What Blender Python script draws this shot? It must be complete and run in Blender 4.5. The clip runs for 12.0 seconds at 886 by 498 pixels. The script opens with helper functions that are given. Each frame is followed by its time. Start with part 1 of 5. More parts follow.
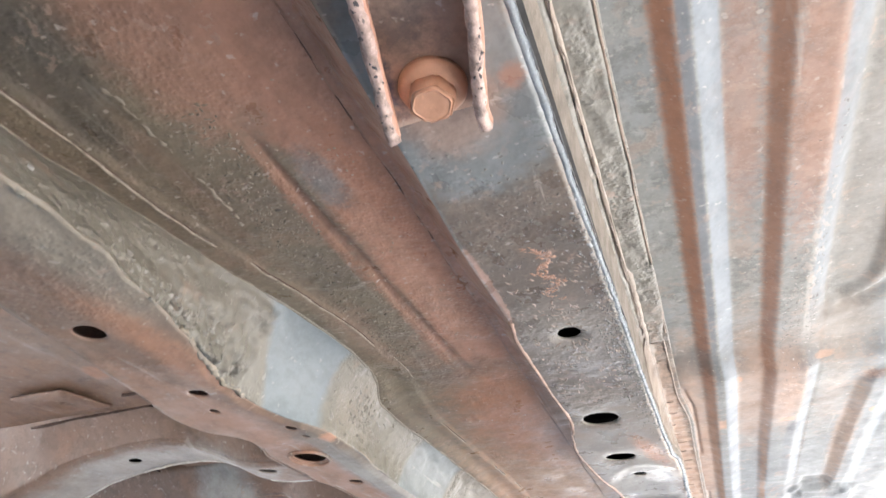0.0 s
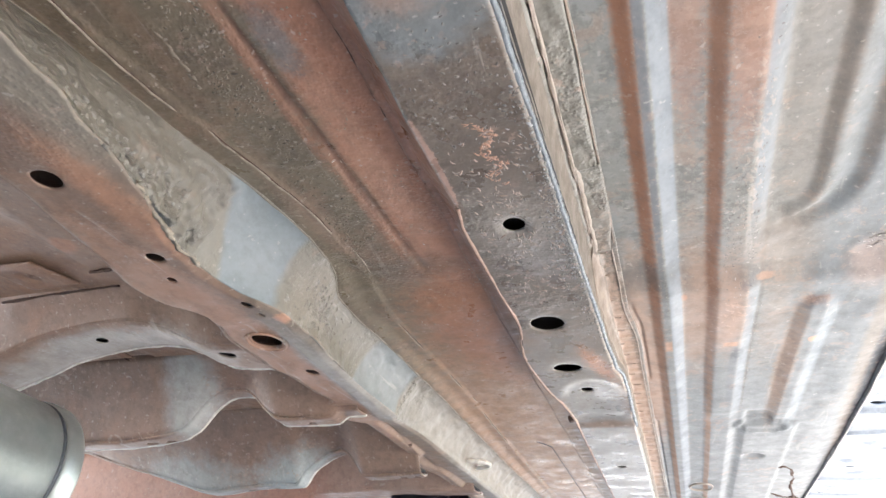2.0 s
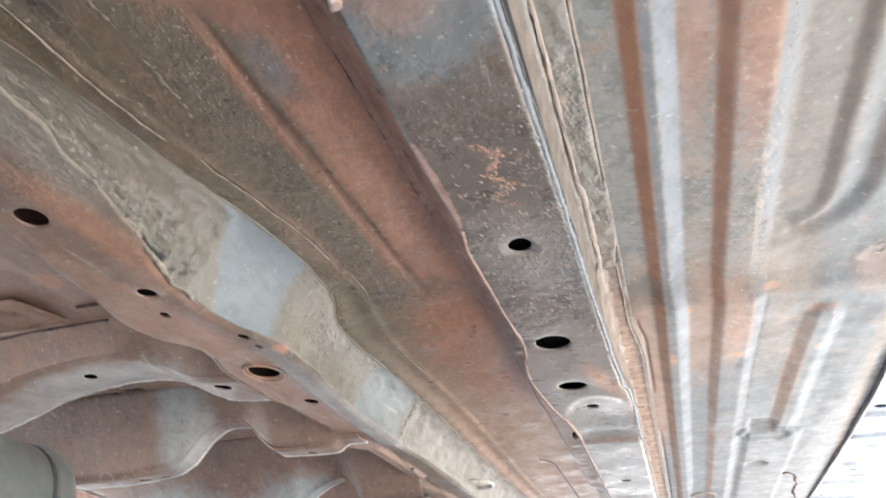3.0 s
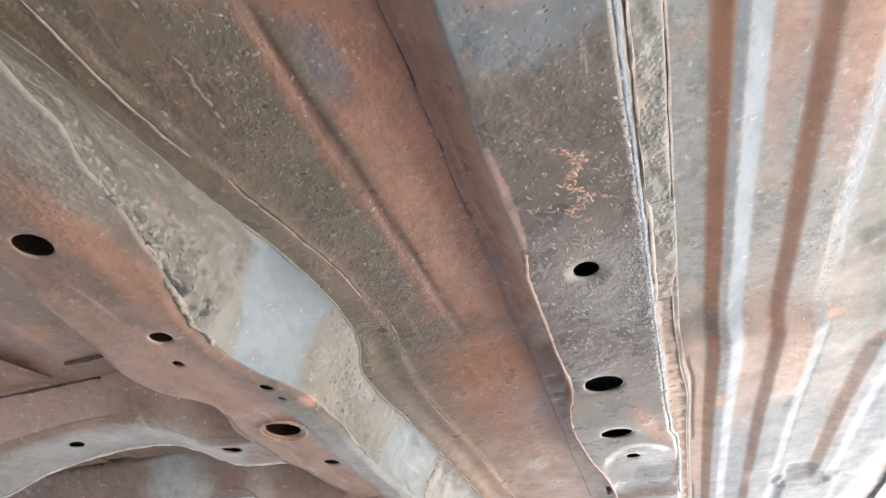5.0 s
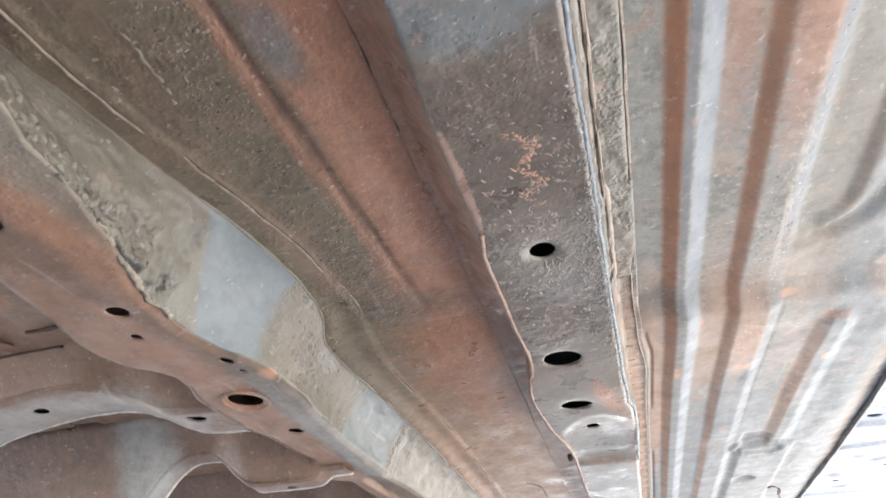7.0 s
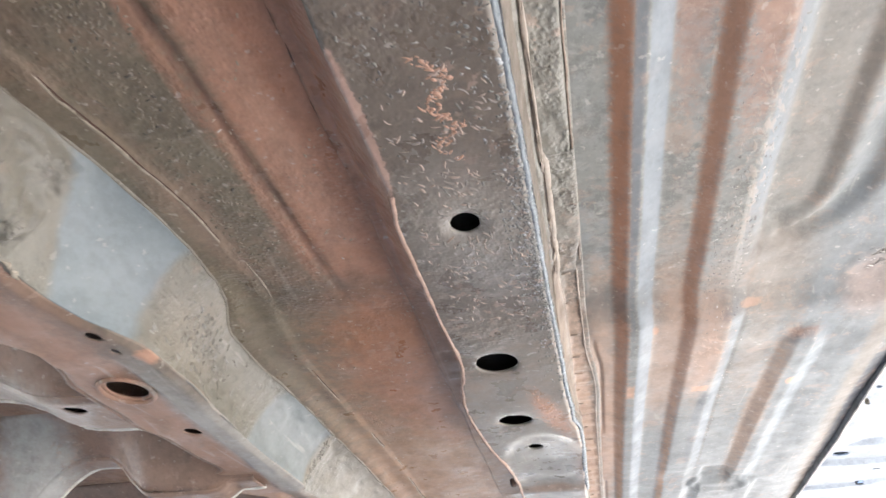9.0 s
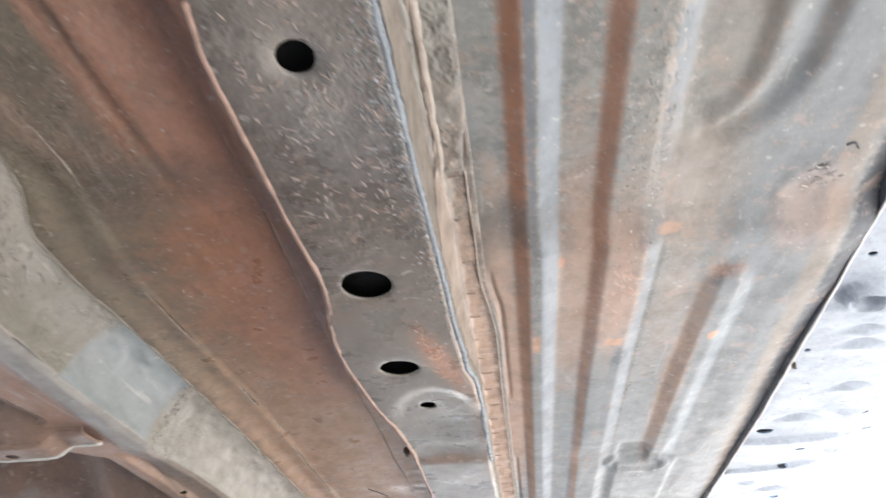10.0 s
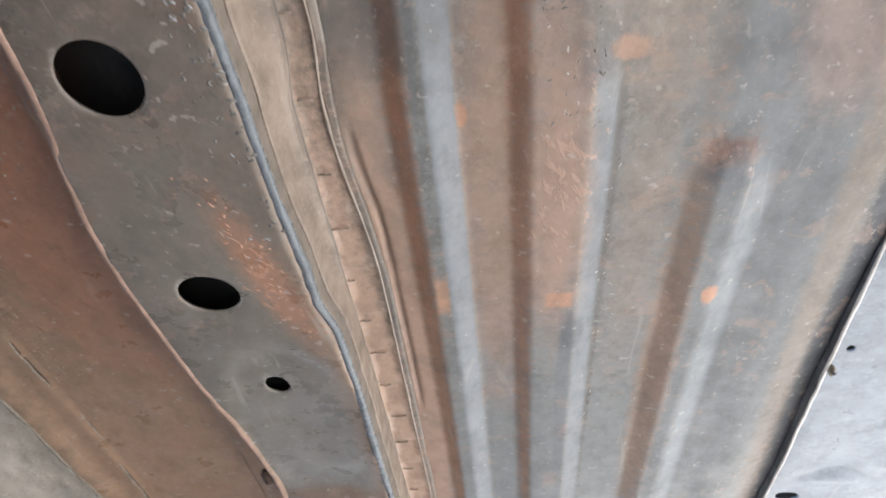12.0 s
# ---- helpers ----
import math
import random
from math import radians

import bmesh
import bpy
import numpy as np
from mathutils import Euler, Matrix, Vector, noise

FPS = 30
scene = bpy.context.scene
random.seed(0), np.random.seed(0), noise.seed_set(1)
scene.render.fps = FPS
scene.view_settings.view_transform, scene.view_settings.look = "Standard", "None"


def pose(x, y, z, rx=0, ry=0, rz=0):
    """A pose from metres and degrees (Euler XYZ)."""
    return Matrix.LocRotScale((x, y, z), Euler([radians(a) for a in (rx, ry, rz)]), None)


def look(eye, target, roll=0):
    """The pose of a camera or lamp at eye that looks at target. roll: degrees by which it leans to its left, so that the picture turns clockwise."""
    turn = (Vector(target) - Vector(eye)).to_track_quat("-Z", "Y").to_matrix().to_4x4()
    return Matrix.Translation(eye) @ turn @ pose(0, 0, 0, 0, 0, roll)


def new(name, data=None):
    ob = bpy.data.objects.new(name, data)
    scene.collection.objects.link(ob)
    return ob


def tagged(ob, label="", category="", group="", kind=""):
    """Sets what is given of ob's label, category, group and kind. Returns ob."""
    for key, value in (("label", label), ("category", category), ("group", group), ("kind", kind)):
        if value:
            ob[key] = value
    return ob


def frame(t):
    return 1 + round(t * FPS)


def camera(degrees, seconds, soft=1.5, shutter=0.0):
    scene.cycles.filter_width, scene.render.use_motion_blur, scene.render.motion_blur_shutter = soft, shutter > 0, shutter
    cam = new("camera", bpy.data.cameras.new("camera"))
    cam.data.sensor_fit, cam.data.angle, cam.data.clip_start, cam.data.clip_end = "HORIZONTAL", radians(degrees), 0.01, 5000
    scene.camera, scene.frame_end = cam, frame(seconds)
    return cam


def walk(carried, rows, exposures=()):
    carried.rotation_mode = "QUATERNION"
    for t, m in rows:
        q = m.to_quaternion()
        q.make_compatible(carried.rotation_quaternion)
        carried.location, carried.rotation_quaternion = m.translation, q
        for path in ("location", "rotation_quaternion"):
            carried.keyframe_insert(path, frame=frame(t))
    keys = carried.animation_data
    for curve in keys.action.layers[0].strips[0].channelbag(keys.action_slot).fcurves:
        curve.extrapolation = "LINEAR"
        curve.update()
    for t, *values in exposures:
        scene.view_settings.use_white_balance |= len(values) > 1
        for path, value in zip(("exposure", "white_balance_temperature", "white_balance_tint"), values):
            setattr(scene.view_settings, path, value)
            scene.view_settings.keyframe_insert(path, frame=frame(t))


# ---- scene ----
cam = camera(68.3, 12.0, shutter=0.5)
PATH = [
    (0, (-0.006, 0.019, 0.353), (-0.598, 1.493, 1.568), 1.6),
    (0.1, (-0.004, 0.019, 0.345), (-0.603, 1.485, 1.566), 2.2),
    (0.5, (-0.004, 0.017, 0.336), (-0.624, 1.511, 1.512), 3.3),
    (1, (-0.001, 0.018, 0.327), (-0.646, 1.54, 1.454), 4.7),
    (1.5, (0.011, 0.03, 0.316), (-0.616, 1.574, 1.423), 5.6),
    (2, (0.019, 0.042, 0.309), (-0.581, 1.6, 1.410), 5.2),
    (2.5, (0.019, 0.05, 0.309), (-0.556, 1.62, 1.406), 4.5),
    (3, (0.004, 0.045, 0.323), (-0.548, 1.598, 1.456), 2.3),
    (3.5, (-0.017, 0.024, 0.329), (-0.59, 1.545, 1.495), 1.7),
    (3.7, (-0.023, 0.017, 0.328), (-0.581, 1.536, 1.503), 1.1),
    (5.3, (-0.062, 0.083, 0.337), (-0.487, 1.558, 1.619), -1.1),
    (5.5, (-0.061, 0.078, 0.337), (-0.49, 1.586, 1.579), -1.0),
    (6, (-0.057, 0.08, 0.334), (-0.504, 1.632, 1.512), -0.1),
    (6.5, (-0.051, 0.072, 0.333), (-0.47, 1.644, 1.496), -1.1),
    (7, (-0.044, 0.073, 0.341), (-0.448, 1.632, 1.527), -1.5),
    (7.2, (-0.041, 0.081, 0.346), (-0.433, 1.638, 1.539), -1.7),
    (8.8, (-0.024, 0.137, 0.347), (-0.379, 1.653, 1.601), 0.9),
    (9, (-0.023, 0.144, 0.350), (-0.357, 1.665, 1.605), 0.5),
    (9.5, (-0.016, 0.185, 0.354), (-0.289, 1.742, 1.579), 0.1),
    (10, (0.007, 0.25, 0.354), (-0.176, 1.793, 1.614), -0.5),
    (10.5, (0.027, 0.295, 0.360), (-0.114, 1.827, 1.638), -1.6),
    (11, (0.037, 0.358, 0.373), (-0.151, 1.856, 1.685), -0.5),
    (11.5, (0.057, 0.413, 0.378), (-0.162, 1.845, 1.758), 2.8),
    (12, (0.059, 0.454, 0.381), (-0.13, 1.779, 1.868), 4.0),
]
walk(cam, [(t, look(eye, target, roll)) for t, eye, target, roll in PATH],
     exposures=[(0, 3.22), (1.5, 3.23), (2.1, 3.03), (2.5, 3.03), (3.5, 3.06), (5.5, 3.2), (6.5, 3.2), (7, 2.98), (9.5, 3.03), (10.5, 2.55), (12, 2.41)])

# ---- world, sun and exposure ----
SUN_HIGH, SUN_ROUND = radians(68), radians(60)      # height; bearing, from +y towards +x
world = bpy.data.worlds.new("sky")
scene.world = world
world.use_nodes = True
_nt = world.node_tree
_sky = _nt.nodes.new("ShaderNodeTexSky")
_sky.sky_type, _sky.sun_disc = "NISHITA", False
_sky.sun_elevation, _sky.sun_rotation = SUN_HIGH, SUN_ROUND
_nt.links.new(_sky.outputs[0], _nt.nodes["Background"].inputs[0])
_nt.nodes["Background"].inputs[1].default_value = 0.12
_sun = bpy.data.lights.new("sun", "SUN")
_sun.energy, _sun.angle, _sun.color = 4.0, radians(0.5), (1.0, 0.95, 0.87)
_way = Vector((math.sin(SUN_ROUND) * math.cos(SUN_HIGH), math.cos(SUN_ROUND) * math.cos(SUN_HIGH), math.sin(SUN_HIGH)))
new("sun", _sun).matrix_world = look(tuple(_way * 30), (0, 0, 0))


# ---- materials ----
class Nodes:
    """A small builder of shader nodes for one material."""

    def __init__(self, name):
        self.mat = bpy.data.materials.new(name)
        self.mat.use_nodes = True
        self.tree = self.mat.node_tree
        self.bsdf = self.tree.nodes["Principled BSDF"]
        self.place = self.tree.nodes.new("ShaderNodeNewGeometry").outputs["Position"]

    def put(self, socket, value):
        if hasattr(value, "is_output"):
            self.tree.links.new(value, socket)
        else:
            socket.default_value = value

    def math(self, op, a, b=0.0, clamp=False):
        n = self.tree.nodes.new("ShaderNodeMath")
        n.operation, n.use_clamp = op, clamp
        self.put(n.inputs[0], a)
        self.put(n.inputs[1], b)
        return n.outputs[0]

    def vec(self, op, a, b=(0, 0, 0)):
        n = self.tree.nodes.new("ShaderNodeVectorMath")
        n.operation = op
        self.put(n.inputs[0], a)
        self.put(n.inputs[1], b)
        return n.outputs["Value"] if op == "LENGTH" else n.outputs[0]

    def noise(self, scale, detail=4.0, rough=0.55, stretch=None, warp=0.0):
        n = self.tree.nodes.new("ShaderNodeTexNoise")
        n.inputs["Scale"].default_value = scale
        n.inputs["Detail"].default_value = detail
        n.inputs["Roughness"].default_value = rough
        n.inputs["Distortion"].default_value = warp
        self.put(n.inputs["Vector"], self.vec("MULTIPLY", self.place, stretch) if stretch else self.place)
        return n.outputs[0]

    def cells(self, scale, stretch=None, kind="F1"):
        n = self.tree.nodes.new("ShaderNodeTexVoronoi")
        n.feature = kind
        n.inputs["Scale"].default_value = scale
        self.put(n.inputs["Vector"], self.vec("MULTIPLY", self.place, stretch) if stretch else self.place)
        return n.outputs["Distance"]

    def span(self, value, a, b, lo=0.0, hi=1.0):
        n = self.tree.nodes.new("ShaderNodeMapRange")
        n.interpolation_type = "SMOOTHSTEP"
        self.put(n.inputs["Value"], value)
        for key, v in (("From Min", a), ("From Max", b), ("To Min", lo), ("To Max", hi)):
            n.inputs[key].default_value = v
        return n.outputs[0]

    def mix(self, fac, a, b):
        n = self.tree.nodes.new("ShaderNodeMix")
        n.data_type = "RGBA"
        self.put(n.inputs[0], fac)
        for socket, v in ((n.inputs[6], a), (n.inputs[7], b)):
            self.put(socket, v if hasattr(v, "is_output") else (*v, 1.0))
        return n.outputs[2]

    def bump(self, height, strength, distance, under=None):
        n = self.tree.nodes.new("ShaderNodeBump")
        n.inputs["Strength"].default_value, n.inputs["Distance"].default_value = strength, distance
        self.put(n.inputs["Height"], height)
        if under is not None:
            self.put(n.inputs["Normal"], under)
        return n.outputs[0]


GREY, BEIGE = (0.240, 0.245, 0.236), (0.240, 0.234, 0.212)
OLIVE, TAUPE = (0.205, 0.166, 0.114), (0.175, 0.132, 0.095)
RUST, ORANGE, PINK = (0.21, 0.10, 0.065), (0.46, 0.20, 0.11), (0.50, 0.31, 0.23)
# cleaner blue-grey of the rib flanks, with their sky highlight painted in
CLEAN_SHEEN = (0.235, 0.258, 0.278)
PALE = (0.55, 0.50, 0.44)


def sheet_metal(name, base, dirt, rust=ORANGE, rusty=0.25, stains=(), grain=0.5, pebble=0.0, speck=0.4, rough=0.48, metal=0.0, scratch=0.3, flecks=0.5, marks=(), blotch=7, mottle=0.3, panes=(), peel=0.0, level=9.0, tint=1.0, gloss=0.5):
    """Painted and sealed sheet steel: two tones of dirt, scattered rust, stains of given place, sealer pebbles, specks, scratches.
    panes: (first y, last y above, first y, last y below, z above, z below, colour, strength), bare squared patches on a wall.
    tint: scales all tones; gloss: the specular level.
    level: the y past which the sealer lies smooth.
    stains: (x, y, half width, half length, colour, strength, softness); a minus softness makes a squared patch; a last number leans it, x for y.
    marks: (x, y, half width, half length, colour, strength, slant in degrees), patches of short raised scratches."""
    base, dirt, rust = (tuple(c * tint for c in tone) for tone in (base, dirt, rust))
    stains = [(*v[:4], tuple(c * tint for c in v[4]), *v[5:]) for v in stains]
    n = Nodes(name)
    broad, mid, fine = n.noise(blotch, 5), n.noise(38, 5, 0.62), n.noise(260, 3)
    ragged = n.math("MULTIPLY", n.math("SUBTRACT", n.noise(55, 6, 0.7), 0.5), 1.5)
    col = n.mix(n.span(broad, 0.36, 0.66), base, dirt)
    col = n.mix(n.math("MULTIPLY", n.span(mid, 0.42, 0.72), 0.35), col, tuple(min(1, c * 1.3) for c in base))
    col = n.mix(n.span(n.noise(85, 5, 0.7), 0.5, 0.68, 0, 0.4), col, tuple(c * 0.6 for c in dirt))
    if rusty:
        col = n.mix(n.math("MULTIPLY", n.span(n.math("ADD", n.math("MULTIPLY", mid, 0.55), n.math("MULTIPLY", n.noise(13, 4), 0.45)), 0.53, 0.64), rusty), col, rust)
    if mottle:
        col = n.mix(n.math("MULTIPLY", n.span(n.noise(48, 7, 0.78), 0.47, 0.60), mottle), col, tuple(c * 0.55 for c in dirt))
        col = n.mix(n.math("MULTIPLY", n.span(n.noise(95, 6, 0.75, warp=0.6), 0.53, 0.62), mottle), col, tuple(min(1, c * 1.35) for c in dirt))
    frayed = n.math("MULTIPLY", n.math("SUBTRACT", n.noise(210, 6, 0.75), 0.5), 2.2)
    calm, patchy = None, n.noise(75, 5, 0.65, (1.0, 0.6, 1.0))
    for x, y, half, long, tone, strength, soft, *lean in stains:
        bare = soft < 0 and long > 0.02
        off = n.vec("SUBTRACT", n.place, (x, y, 0))
        if lean:
            apart, joined = n.tree.nodes.new("ShaderNodeSeparateXYZ"), n.tree.nodes.new("ShaderNodeCombineXYZ")
            n.put(apart.inputs[0], off)
            n.put(joined.inputs[0], n.math("SUBTRACT", apart.outputs[0], n.math("MULTIPLY", apart.outputs[1], lean[0])))
            n.put(joined.inputs[1], apart.outputs[1])
            off = joined.outputs[0]
        off = n.vec("MULTIPLY", off, (1 / half, 1 / long, 0))
        if soft < 0:
            axes = n.tree.nodes.new("ShaderNodeSeparateXYZ")
            n.put(axes.inputs[0], n.vec("ABSOLUTE", off))
            soft = -soft
            far = n.math("ADD", n.math("MAXIMUM", axes.outputs[0], axes.outputs[1]), n.math("MULTIPLY", frayed if half < 0.013 else ragged, soft))
        else:
            far = n.math("ADD", n.vec("LENGTH", off), n.math("MULTIPLY", frayed if half < 0.013 else ragged, 0.35 + soft))
        mask = n.span(far, 1 + soft, 1 - soft, 0, strength)
        col = n.mix(mask, col, n.mix(n.span(patchy, 0.42, 0.66), tone, tuple(c * 0.8 for c in tone)))
        if bare:
            still = n.math("SUBTRACT", 1.0, mask)
            calm = still if calm is None else n.math("MULTIPLY", calm, still)
    for ya, yb, yc, yd, za, zb, tone, strength in panes:
        axes = n.tree.nodes.new("ShaderNodeSeparateXYZ")
        n.put(axes.inputs[0], n.place)
        y = n.math("ADD", axes.outputs[1], n.math("MULTIPLY", ragged, 0.006))
        deep = n.math("DIVIDE", n.math("SUBTRACT", za - 0.045 * 0.55, n.math("SUBTRACT", axes.outputs[2], n.math("MULTIPLY", axes.outputs[1], 0.045))), za - zb)
        first = n.math("ADD", ya, n.math("MULTIPLY", deep, yc - ya))
        last = n.math("ADD", yb, n.math("MULTIPLY", deep, yd - yb))
        mask = n.math("MULTIPLY", n.span(n.math("SUBTRACT", y, first), -0.004, 0.006), n.span(n.math("SUBTRACT", last, y), -0.004, 0.006))
        mask = n.math("MULTIPLY", n.math("MULTIPLY", mask, n.span(deep, 1.05, 1.0)), strength)
        col = n.mix(mask, col, n.mix(n.span(patchy, 0.42, 0.66), tone, tuple(c * 0.85 for c in tone)))
        still = n.math("SUBTRACT", 1.0, mask)
        calm = still if calm is None else n.math("MULTIPLY", calm, still)
    loose = 1.0 if calm is None else calm
    if peel:
        torn = n.noise(34, 7, 0.68, warp=0.4)
        col = n.mix(n.math("MULTIPLY", n.span(torn, 0.435, 0.385), peel * 0.7), col, tuple(c * 0.62 for c in base))
        col = n.mix(n.math("MULTIPLY", n.span(torn, 0.575, 0.64), n.math("MULTIPLY", loose, peel)), col, (0.44, 0.29, 0.215))
        col = n.mix(n.math("MULTIPLY", n.span(n.noise(300, 4, 0.7), 0.60, 0.66), n.math("MULTIPLY", loose, peel * 0.6)), col, (0.50, 0.43, 0.37))
    col = n.mix(n.span(fine, 0.3, 0.75, 0, 0.2), col, n.mix(0.5, col, (0.08, 0.07, 0.06)))
    if flecks:
        where = n.math("MULTIPLY", n.span(n.noise(11, 3), 0.46, 0.62), loose)
        col = n.mix(n.math("MULTIPLY", n.math("MULTIPLY", n.span(n.noise(120, 4, 0.65), 0.57, 0.63), where), flecks), col, (0.43, 0.30, 0.235))
        col = n.mix(n.math("MULTIPLY", n.span(n.noise(60, 5, 0.7), 0.58, 0.70), flecks * 0.6), col, tuple(c * 0.5 for c in dirt))
    if speck:
        col = n.mix(n.math("MULTIPLY", n.span(n.noise(190, 2, 0.5), 0.67, 0.73), speck), col, PALE)
        col = n.mix(n.math("MULTIPLY", n.span(n.noise(150, 3, 0.6, (1.0, 1.3, 1.0)), 0.28, 0.22), speck), col, (0.10, 0.085, 0.07))
    if scratch:
        lines = n.noise(70, 3, 0.5, (1.0, 0.10, 1.0), 1.2)
        col = n.mix(n.math("MULTIPLY", n.span(lines, 0.66, 0.72), scratch), col, PALE)
    under = n.bump(n.noise(14, 2, 0.4), 0.15, 0.005)
    for x, y, half, long, tone, strength, slant in marks:
        far = n.vec("LENGTH", n.vec("MULTIPLY", n.vec("SUBTRACT", n.place, (x, y, 0)), (1 / half, 1 / long, 0)))
        turn = n.tree.nodes.new("ShaderNodeMapping")
        n.put(turn.inputs["Vector"], n.place)
        turn.inputs["Rotation"].default_value = (0, 0, radians(slant))
        strokes = n.tree.nodes.new("ShaderNodeTexNoise")
        strokes.inputs["Scale"].default_value, strokes.inputs["Detail"].default_value, strokes.inputs["Distortion"].default_value = 260, 3.0, 0.4
        n.put(strokes.inputs["Vector"], n.vec("MULTIPLY", turn.outputs[0], (1.0, 0.38, 1.0)))
        mask = n.span(n.math("SUBTRACT", strokes.outputs[0], n.span(n.math("ADD", far, n.math("MULTIPLY", ragged, 0.8)), 0.2, 1.2, 0.0, 0.3)), 0.52, 0.64)
        col = n.mix(n.math("MULTIPLY", mask, strength), col, tone)
        under = n.bump(mask, 0.35 * strength, 0.0008, under)
    under = n.bump(fine, 0.25 * grain, 0.0006, under)
    under = n.bump(n.noise(110, 2, 0.5), 0.5 * grain, 0.0024, under)
    if pebble:
        dense = n.span(n.noise(17, 4, 0.6), 0.40, 0.60, 0.2, 1.0)
        sparse = n.span(n.noise(24, 2), 0.50, 0.62, 0.0, 1.0)
        apart = n.tree.nodes.new("ShaderNodeSeparateXYZ")
        n.put(apart.inputs[0], n.place)
        dense, sparse = (n.math("MULTIPLY", v, n.span(apart.outputs[1], level, level + 0.1, 1.0, 0.15)) for v in (dense, sparse))
        if calm is not None:
            dense, sparse = n.math("MULTIPLY", dense, calm), n.math("MULTIPLY", sparse, calm)
        under = n.bump(n.math("MULTIPLY", n.span(n.cells(340), 0.6, 0.05), dense), min(1.0, 0.6 * pebble), 0.0013, under)
        under = n.bump(n.math("MULTIPLY", n.noise(170, 3, 0.5, (1.0, 0.8, 1.0)), dense), min(1.0, 0.8 * pebble), 0.0042, under)
        under = n.bump(n.math("MULTIPLY", n.noise(115, 3, 0.5), sparse), min(1.0, 0.9 * pebble), 0.0032, under)
    n.put(n.bsdf.inputs["Base Color"], col)
    n.put(n.bsdf.inputs["Roughness"], n.span(mid, 0.25, 0.75, rough - 0.12, rough + 0.2))
    n.bsdf.inputs["Metallic"].default_value = metal
    n.bsdf.inputs["Specular IOR Level"].default_value = gloss
    n.put(n.bsdf.inputs["Normal"], under)
    return n.mat


def plain(name, colour, rough=0.6, metal=0.0, vary=0.3, bump=0.3, size=60):
    n = Nodes(name)
    a, b = n.noise(size, 5), n.noise(size * 6, 3)
    col = n.mix(n.span(a, 0.35, 0.7, 0, vary), colour, tuple(c * 0.45 for c in colour))
    col = n.mix(n.span(b, 0.55, 0.75, 0, vary * 0.7), col, tuple(min(1, c * 1.5) for c in colour))
    n.put(n.bsdf.inputs["Base Color"], col)
    n.put(n.bsdf.inputs["Roughness"], n.span(a, 0.3, 0.7, rough - 0.08, rough + 0.12))
    n.bsdf.inputs["Metallic"].default_value = metal
    n.put(n.bsdf.inputs["Normal"], n.bump(b, bump, 0.05 / size, n.bump(a, bump, 0.2 / size)))
    return n.mat


PAN_BASE = [
    (0.11, 1.18, 0.2, 0.46, (0.255, 0.268, 0.275), 0.85, 0.4), (0.178, 0.62, 0.040, 0.40, (0.195, 0.21, 0.22), 0.8, 0.5),
    (0.20, 0.30, 0.07, 0.16, (0.25, 0.26, 0.262), 0.6, 0.6), (0.054, 0.64, 0.014, 0.13, (0.45, 0.285, 0.20), 0.7, 0.7),
    (0.003, 0.80, 0.014, 0.26, (0.52, 0.34, 0.245), 0.8, 0.4), (0.121, 0.66, 0.012, 0.09, (0.37, 0.27, 0.21), 0.4, 0.6),
    (0.083, 0.62, 0.011, 0.10, (0.43, 0.285, 0.21), 0.5, 0.7)]
PAN_RUST_SHEEN = [
    (0.083, 0.27, 0.012, 0.11, ORANGE, 0.5, 0.5), (0.050, 0.27, 0.010, 0.10, ORANGE, 0.4, 0.5),
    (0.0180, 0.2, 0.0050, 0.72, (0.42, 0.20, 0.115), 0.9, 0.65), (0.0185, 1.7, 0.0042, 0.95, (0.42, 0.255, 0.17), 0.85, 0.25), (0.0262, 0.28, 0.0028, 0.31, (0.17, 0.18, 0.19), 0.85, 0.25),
    # 0.0358: cleaner strip on the first rib, paled as its highlight
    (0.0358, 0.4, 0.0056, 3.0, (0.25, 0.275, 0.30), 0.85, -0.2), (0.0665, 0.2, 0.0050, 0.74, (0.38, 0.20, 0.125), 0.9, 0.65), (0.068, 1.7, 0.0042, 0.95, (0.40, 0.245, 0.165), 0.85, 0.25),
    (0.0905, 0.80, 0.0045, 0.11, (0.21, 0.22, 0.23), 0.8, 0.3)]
PAN_WEAR_SHEEN = [
    # first two and 0.169: flank highlights painted over cleaner paint
    (0.0985, 0.29, 0.0058, 0.20, CLEAN_SHEEN, 0.75, -0.25), (0.1005, 0.75, 0.0048, 0.185, CLEAN_SHEEN, 0.8, -0.2),
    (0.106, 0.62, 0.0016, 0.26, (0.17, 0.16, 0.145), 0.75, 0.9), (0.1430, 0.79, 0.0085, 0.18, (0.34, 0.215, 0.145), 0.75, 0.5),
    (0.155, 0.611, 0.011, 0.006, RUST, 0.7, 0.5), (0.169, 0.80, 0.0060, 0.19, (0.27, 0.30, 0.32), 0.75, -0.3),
    # 0.136 and 0.162: brown stain that also darkens the pocket's unlit flanks
    (0.136, 0.30, 0.0055, 0.16, (0.27, 0.20, 0.15), 0.6, 0.5), (0.162, 0.34, 0.0055, 0.11, (0.27, 0.20, 0.15), 0.55, 0.5), (0.115, 0.53, 0.028, 0.04, (0.38, 0.30, 0.245), 0.45, 0.6), (0.122, 0.32, 0.018, 0.20, (0.30, 0.255, 0.215), 0.5, 0.6)]
